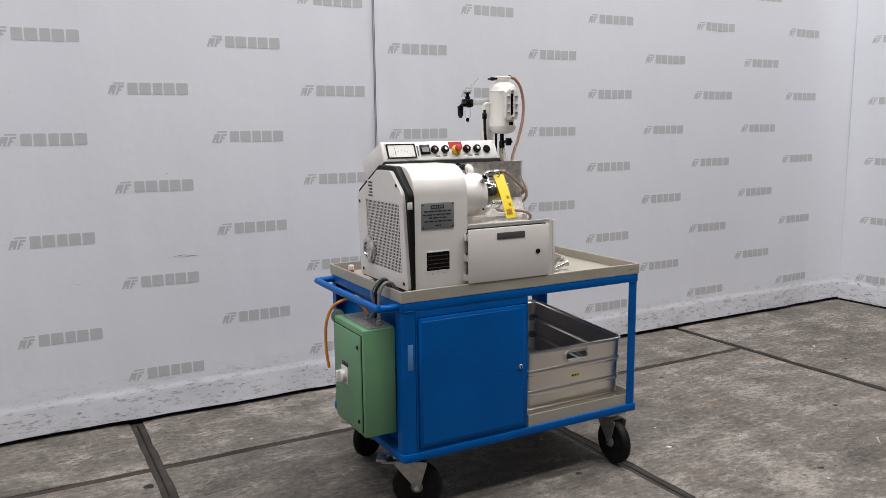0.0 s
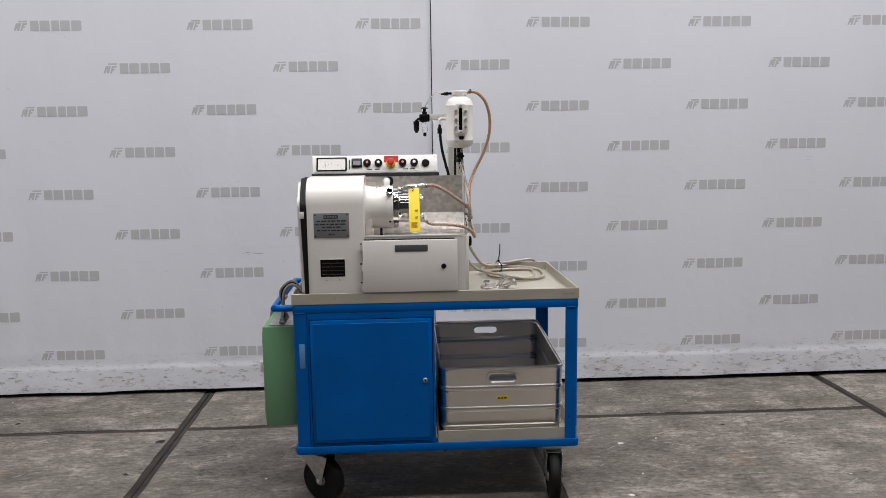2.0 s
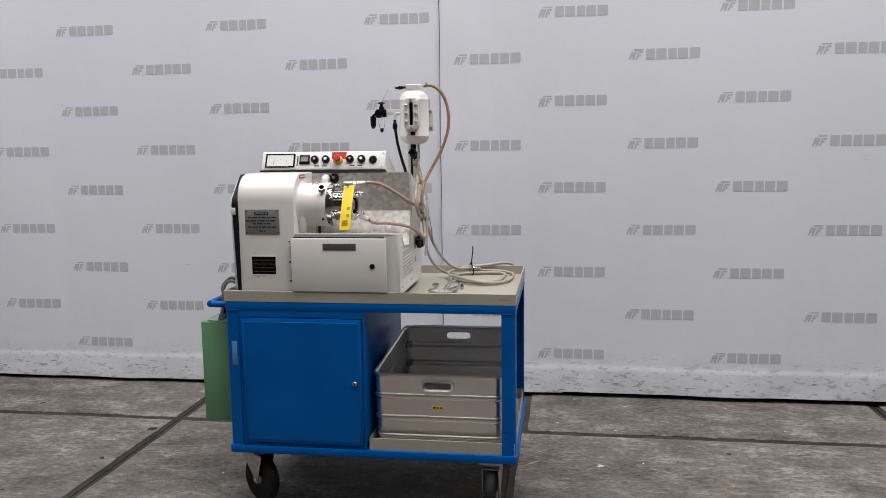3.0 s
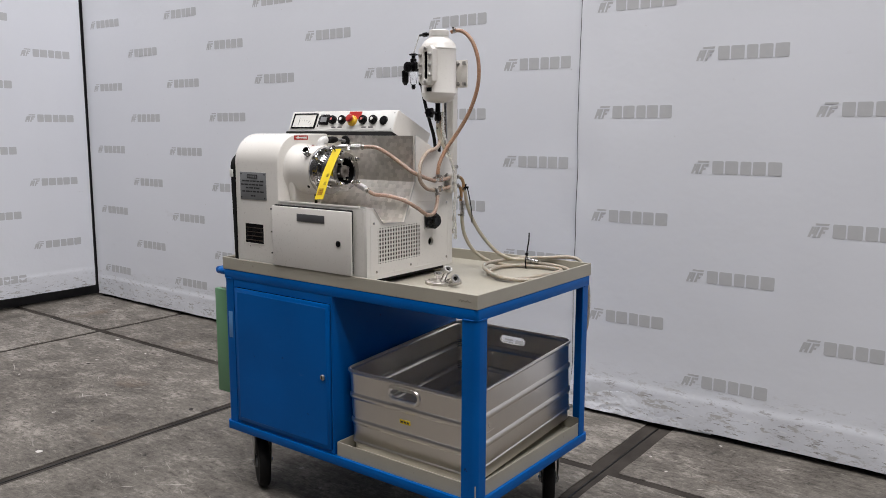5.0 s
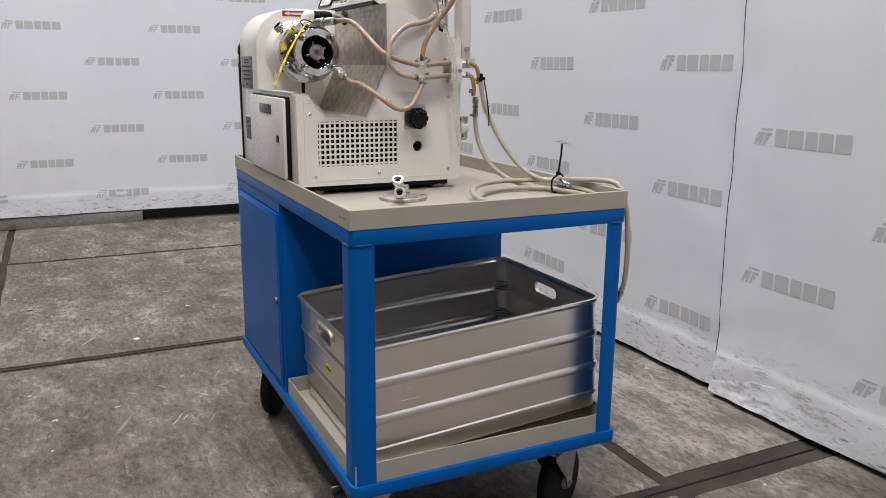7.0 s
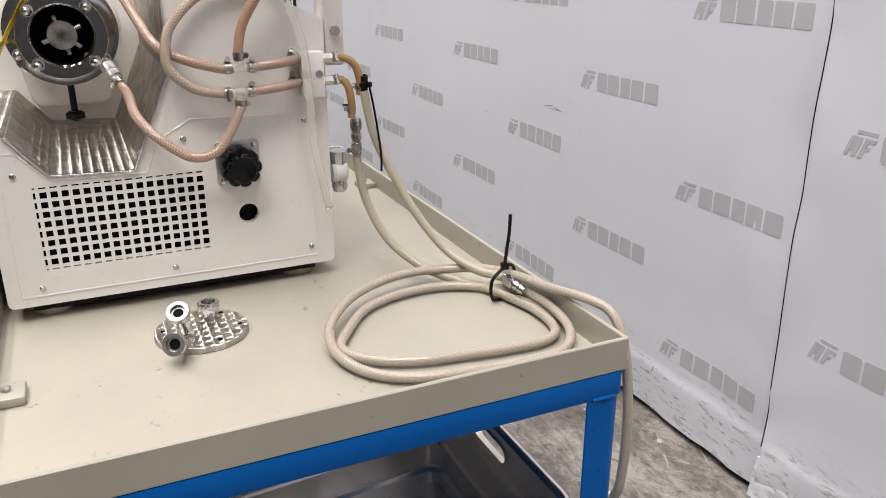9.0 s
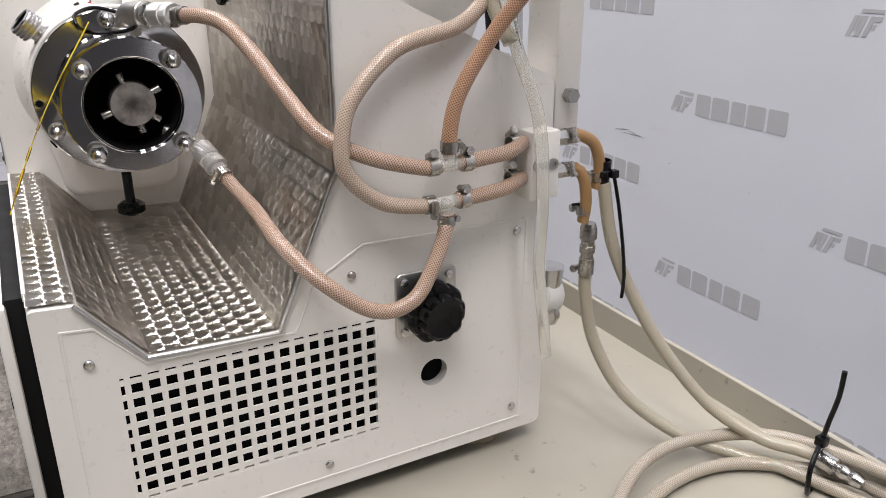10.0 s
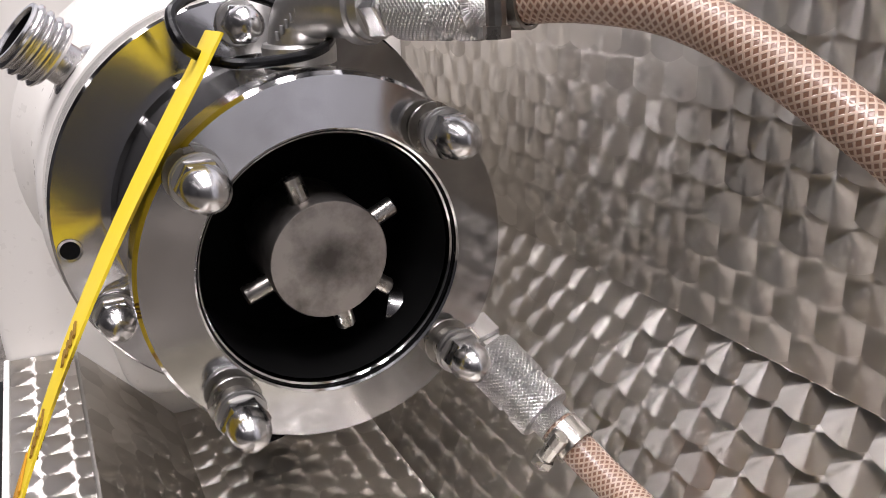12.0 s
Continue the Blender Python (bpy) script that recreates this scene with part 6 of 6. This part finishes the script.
# hand valve on the side of the machine
hand = thing("hand_valve", (1.967, 2.948, 1.065), "black lobed handwheel valve on a steel mounting plate", "valve")
vp = part("mounting_plate", prism(rounded(2.917, 1.032, 2.980, 1.098, 0.006, 4), "x", 1.9665, 1.9700, 0.0008, 1, angle=50), BRUSHED, hand)
for y in (2.925, 2.972):
    for z in (1.040, 1.090):
        part("plate_screw", lathe([(0.004, 0), (0.004, 0.002), (0, 0.003)], (1.970, y, z), (1, 0, 0), 12), STEEL, vp)
part("bonnet", rod((1.970, 2.948, 1.065), (1.990, 2.948, 1.065), 0.018, 20), BLACK, hand)
lob = [0.0248 + 0.0046 * abs(math.cos(4.5 * 2 * math.pi * k / 72)) ** 0.45 for k in range(72)]
rim_of = lambda k, s: s * (lob[k] if s > 0.70 else 0.0275)
bm = loft([[(x, 2.949 + rim_of(k, s) * math.cos(2 * math.pi * k / 72), 1.062 + rim_of(k, s) * math.sin(2 * math.pi * k / 72)) for k in range(72)] for x, s in ((1.977, 0.90), (1.979, 1.0), (1.991, 1.0), (1.994, 0.93), (1.9945, 0.80), (2.003, 0.74), (2.005, 0.66), (2.0045, 0.55), (2.0035, 0.02))])
part("handwheel", bm, BLACK, hand)

# ---- mast and pressure tank ----
part("mast", box((1.915, 3.0885, 1.195), (1.966, 3.118, 1.618), 0.004), WHITE, mill, "white square mast behind the machine")
for z in (1.245,):
    part("mast_bolt", rod((1.966, 3.103, z), (1.976, 3.103, z), 0.007, 6), ZINC, mill)
TX, TY = 1.962, 3.008
tank = thing("pressure_tank", (TX, TY, 1.47), "small white cylindrical pressure tank with sight glass", "tank")
part("tank_shell", lathe([(0.0, 1.470), (0.020, 1.4705), (0.038, 1.474), (0.052, 1.482), (0.0595, 1.495), (0.0605, 1.502), (0.0612, 1.503), (0.0612, 1.506), (0.0605, 1.507), (0.0605, 1.652), (0.0613, 1.653), (0.0613, 1.656), (0.0603, 1.657), (0.0580, 1.670), (0.050, 1.682), (0.038, 1.690), (0.034, 1.692), (0.033, 1.698), (0.0345, 1.700), (0.0345, 1.716), (0.032, 1.719), (0.0, 1.719)], (TX, TY, 0), seg=56), WHITE, tank)
sg = part("sight_glass_frame", prism([(TX - 0.018, 1.530), (TX + 0.018, 1.530), (TX + 0.031, 1.543), (TX + 0.031, 1.649), (TX + 0.018, 1.662), (TX - 0.018, 1.662), (TX - 0.031, 1.649), (TX - 0.031, 1.543)], "y", 2.932, 2.972, 0.002, 2, holes=[rounded(TX - 0.0075, 1.548, TX + 0.0075, 1.643, 0.007, 5)], angle=50), WHITE, tank, "white bolted sight glass housing")
part("sight_slot", box((TX - 0.009, 2.938, 1.546), (TX + 0.009, 2.950, 1.645)), BLACK, sg)
for z in (1.562, 1.596, 1.630):
    for s in (-1, 1):
        part("sight_bolt", lathe([(0.0065, 0.0), (0.0065, 0.006), (0.004, 0.009), (0, 0.0095)], (TX + s * 0.0205, 2.932, z), (0, -1, 0), 10), ZINC, sg)
for z in (1.540, 1.652):
    part("sight_bolt", lathe([(0.005, 0.0), (0.005, 0.005), (0, 0.007)], (TX, 2.932, z), (0, -1, 0), 10), ZINC, sg)
part("tank_label", box((TX - 0.006, TY - 0.0622, 1.508), (TX + 0.014, TY - 0.058, 1.522), 0.001), BLACK, tank)
brk = part("tank_bracket", box((1.968, 3.084, 1.526), (2.030, 3.0885, 1.622), 0.004), WHITE, tank)
box_bm = box((1.962, 3.055, 1.535), (1.985, 3.086, 1.615), 0.002)
part("bracket_web", box_bm, WHITE, brk)
for z in (1.538, 1.610):
    for x in (1.990, 2.018):
        part("bracket_bolt", lathe([(0.008, 0.0), (0.008, 0.006), (0.005, 0.006), (0.005, 0.010)], (x, 3.084, z), (0, -1, 0), 6), ZINC, brk)
part("side_plug", lathe([(0.0055, 0.0), (0.0055, 0.014), (0.008, 0.015), (0.008, 0.030), (0.004, 0.036), (0.004, 0.046)], (TX - 0.034, TY - 0.004, 1.709), (-1, -0.05, -0.06), 12), BLACK, tank)
vb = part("outlet_valve", lathe([(0.010, 0.0), (0.012, 0.006), (0.012, 0.030), (0.009, 0.034), (0.009, 0.064)], (TX - 0.004, TY, 1.408), seg=14), BLACK, tank, "black outlet valve under the tank")
part("outlet_pipe", rod((TX - 0.004, TY, 1.38), (TX - 0.004, TY, 1.474), 0.0065, 14), STEEL, tank)
kd = Vector((0.05, -1.0, 0.0)).normalized()
kc = Vector((TX - 0.004, TY, 1.436))
part("valve_stem", rod(kc, kc + kd * 0.042, 0.006, 12), BLACK, vb)
lobk = [(0.0165 + 0.0024 * math.cos(6 * 2 * math.pi * k / 48)) for k in range(48)]
bm = loft([[(s * lobk[k] * math.cos(2 * math.pi * k / 48), s * lobk[k] * math.sin(2 * math.pi * k / 48), w) for k in range(48)] for w, s in ((0.0, 0.05), (0.0, 0.8), (0.003, 1.0), (0.014, 1.0), (0.018, 0.85), (0.019, 0.05))])
bm.transform(Matrix.Translation(kc + kd * 0.040) @ frame_to(kd))
part("valve_knob", bm, BLACK, vb)
for dx, r, mat in ((-0.020, 0.0055, RUBBER), (0.012, 0.005, STEEL)):
    part("riser", tube([(TX + dx, TY + 0.03, 1.30), (TX + dx * 0.95, TY + 0.028, 1.38), (TX + dx * 0.9, TY + 0.024, 1.49)], r, 10), mat, tank)
hose("clear hose from the tank valve into the machine", [(TX - 0.004, TY, 1.400), (TX - 0.002, TY + 0.002, 1.365), (TX + 0.012, TY + 0.005, 1.33), (TX + 0.030, TY + 0.012, 1.30)], 0.007, HOSE_CLEAR)

# air regulator beside the tank
RX, RY = 1.806, 3.055
reg = thing("air_regulator", (RX, RY, 1.545), "small black compressed air filter regulator", "regulator")
part("regulator_body", lathe([(0.006, 1.538), (0.013, 1.548), (0.014, 1.590)], (RX + 0.004, RY, 0), seg=18), GLASS, reg, "clear filter bowl").visible_shadow = False
part("bowl_drain", lathe([(0.005, 1.524), (0.008, 1.532), (0.006, 1.542)], (RX + 0.004, RY, 0), seg=12), BLACK, reg)
part("regulator_head", box((RX - 0.020, RY - 0.016, 1.588), (RX + 0.026, RY + 0.016, 1.622), 0.005), BLACK, reg)
part("gauge", lathe([(0.017, 0.0), (0.0185, 0.003), (0.0185, 0.012), (0.015, 0.014)], (RX - 0.002, RY - 0.016, 1.603), (0, -1, 0), 24), BLACK, reg)
part("adjust_knob", lathe([(0.011, 0.0), (0.012, 0.010), (0.007, 0.013), (0.007, 0.022), (0.016, 0.024), (0.016, 0.028), (0.008, 0.031)], (RX + 0.004, RY, 1.622), seg=16), BLACK, reg)
part("lubricator_bowl", lathe([(0.005, 1.540), (0.012, 1.552), (0.0135, 1.592)], (RX - 0.033, RY - 0.002, 0), seg=18), BLACK, reg)
part("drain_arm", tube([(RX - 0.018, RY - 0.004, 1.602), (RX - 0.034, RY - 0.004, 1.594), (RX - 0.037, RY - 0.004, 1.57), (RX - 0.037, RY - 0.004, 1.552)], 0.0055, 10), BLACK, reg)
part("regulator_bracket", box((RX + 0.024, RY - 0.003, 1.596), (1.930, RY + 0.003, 1.622), 0.001), PALE, reg, "pale mounting bracket")
part("pipe_elbow", tube([(1.905, 3.02, 1.600), (1.885, 3.02, 1.600), (1.877, 3.02, 1.594), (1.875, 3.02, 1.575)], 0.0075, 12, 0.004), PALE, tank)
hose("black rubber hose from the tank side into the machine", [(1.875, 3.02, 1.585), (1.876, 3.02, 1.54), (1.884, 3.03, 1.47), (1.900, 3.04, 1.40), (1.914, 3.045, 1.345), (1.920, 3.05, 1.26)], 0.0062, RUBBER, category="hose")
part("hose_socket", lathe([(0.0105, 0.0), (0.0105, 0.022), (0.008, 0.026)], (1.8752, 3.02, 1.535), seg=14), BLACK, tank)
hose("thin clear air line arching between regulator and tank", [(RX + 0.004, RY, 1.650), (RX + 0.03, RY - 0.01, 1.690), (1.86, 3.03, 1.712), (1.895, 3.004, 1.708)], 0.0022, CLEAR_TUBE)

# yellow tag on a black tie
tag = thing("hang_tag", (1.735, 2.66, 1.14), "long yellow paper tag hanging from a black tie", "tag")
t0, t1 = Vector((1.7505, 2.7130, 1.3080)), Vector((1.752, 2.6235, 1.1450))
dn = (t1 - t0).normalized()
wide = Vector((1.0, -0.10, 0.05))
wide = (wide - dn * wide.dot(dn)).normalized()
nrm = dn.cross(wide).normalized()
TAGM = Matrix((( *wide, 0), (*dn, 0), (*nrm, 0), (0, 0, 0, 1))).transposed()
TAGM.translation = t0


def on_tag(name, bm, material, parent):
    for v in bm.verts:
        bow = 0.006 * math.sin(math.pi * max(0.0, min(1.0, v.co.y / 0.195)))
        v.co.z += bow
    bm.transform(TAGM)
    return part(name, bm, material, parent)


def strip(x0, x1, y0, y1, z, n=1, t=0.0004):
    bm = bmesh.new()
    for k in range(n):
        box((x0, y0 + (y1 - y0) * k / n, z - t), (x1, y0 + (y1 - y0) * (k + 1) / n, z + t), bm=bm)
    bmesh.ops.remove_doubles(bm, verts=bm.verts, dist=1e-6)
    return bm


L = (t1 - t0).length
card = on_tag("card", strip(-0.0220, 0.0220, -0.004, L, 0, 14), YELLOW, tag)
for k in range(11):
    on_tag("code_bar", strip(-0.014, 0.010, L - 0.016 - 0.0022 * k, L - 0.0152 - 0.0022 * k + 0.0005 * (k % 3), -0.0009, 1, 0.0003), ORANGE_INK, card)
    on_tag("code_bar", strip(-0.014, 0.010, L - 0.016 - 0.0022 * k, L - 0.0152 - 0.0022 * k + 0.0005 * (k % 3), 0.0009, 1, 0.0003), ORANGE_INK, card)
for y in (L - 0.062, L - 0.092):
    for z in (-0.0009, 0.0009):
        for k in range(4):
            on_tag("print_bar", strip(0.002, 0.014, y + 0.0032 * k, y + 0.0012 + 0.0032 * k, z, 1, 0.0003), TAG_INK, card)
hang = [(1.744, 2.7120, 1.303), (1.748, 2.705, 1.309), (1.738, 2.706, 1.318), (1.720, 2.724, 1.322), (1.712, 2.746, 1.316), (1.724, 2.760, 1.306), (1.744, 2.748, 1.302), (1.750, 2.724, 1.301), (1.744, 2.7120, 1.303)]
part("tag_tie", tube(hang, 0.0018, 10, 0.0015), BLACK, tag)
# chamber fittings for the two hoses
def coupling(name, at, way, label):
    way = Vector(way).normalized()
    c = thing(name, at, label, "coupling")
    sleeve = lathe([(0.0080, 0.0), (0.0110, 0.0010), (0.0112, 0.0020), (0.0112, 0.0190), (0.0102, 0.0196), (0.0102, 0.0238), (0.0112, 0.0244), (0.0112, 0.0310), (0.0106, 0.0322), (0.0072, 0.0324), (0.0072, 0.038)], Vector(at) - way * 0.040, way, 36)
    uvk = sleeve.loops.layers.uv.new("UVMap")
    side = way.orthogonal().normalized()
    up = way.cross(side)
    for f in sleeve.faces:
        mid = f.calc_center_median() - Vector(at)
        base_a = math.atan2(mid.dot(up), mid.dot(side))
        for l in f.loops:
            d = l.vert.co - Vector(at)
            a = math.atan2(d.dot(up), d.dot(side))
            a += 2 * math.pi * round((base_a - a) / (2 * math.pi))
            l[uvk].uv = (d.dot(way), a / (2 * math.pi))
    part("knurled_sleeve", sleeve, KNURL, c)
    part("hex_nut", lathe([(0.0094, 0.0), (0.0108, 0.001), (0.0108, 0.010), (0.0096, 0.011), (0.0088, 0.0112), (0.0088, 0.014)], Vector(at) - way * 0.053, way, 6), STEEL, c)
    return c


hi = coupling("hose_coupling", fit_hi, way_hi, "knurled steel coupling on top of the chamber")
a = fit_hi - way_hi * 0.050
cast = part("fitting_elbow", tube([(1.714, 2.752, 1.296), (1.7145, 2.752, 1.303), (1.718, 2.7535, 1.3115), (1.726, 2.7565, 1.3158), a], 0.0112, 24, 0.002), ZINC, hi, "cast stainless elbow with raised lettering")
part("elbow_rim", lathe([(0.0112, 0.0), (0.0134, 0.0010), (0.0136, 0.0070), (0.0128, 0.0082), (0.0110, 0.0084)], (1.714, 2.752, 1.2945), seg=32), ZINC, cast)
part("elbow_rim", lathe([(0.0112, 0.0), (0.0126, 0.0008), (0.0128, 0.0050), (0.0120, 0.0060), (0.0100, 0.0062)], a - way_hi * 0.010, way_hi, 32), ZINC, cast)
for k in range(5):
    g = Vector((1.7215, 2.7425, 1.3060)) + Vector((0.0022, 0.0012, 0.0021)) * k
    part("cast_mark", box(g - Vector((0.0006, 0.0010, 0.0016)), g + Vector((0.0006, 0.0004, 0.0016)), 0.0003), ZINC, cast)
part("fitting_base", lathe([(0.0100, 0.0), (0.0104, 0.001), (0.0100, 0.002), (0.0104, 0.003), (0.0100, 0.004), (0.0104, 0.005), (0.0100, 0.011)], (1.714, 2.752, 1.286), seg=20), BRASS, hi)
lo = coupling("hose_coupling", fit_lo, way_lo, "knurled steel coupling under the chamber")
a = fit_lo - way_lo * 0.050
part("fitting_neck", tube([(1.735, 2.772, 1.200), (1.743, 2.785, 1.197), a], 0.009, 14, 0.004), STEEL, lo)
# scrap on the tray
scrap = thing("bottle_cap", (1.33, 3.27, 0.866), "small white and red plastic cap on the tray", "cap")
part("cap_body", lathe([(0.012, 0.0), (0.013, 0.03), (0.010, 0.034), (0.0, 0.034)], (1.33, 3.27, 0.866), seg=16), PALE, scrap)
part("red_band", lathe([(0.0135, 0.0), (0.0138, 0.008)], (1.33, 3.27, 0.870), seg=16, caps=False), RED, scrap)
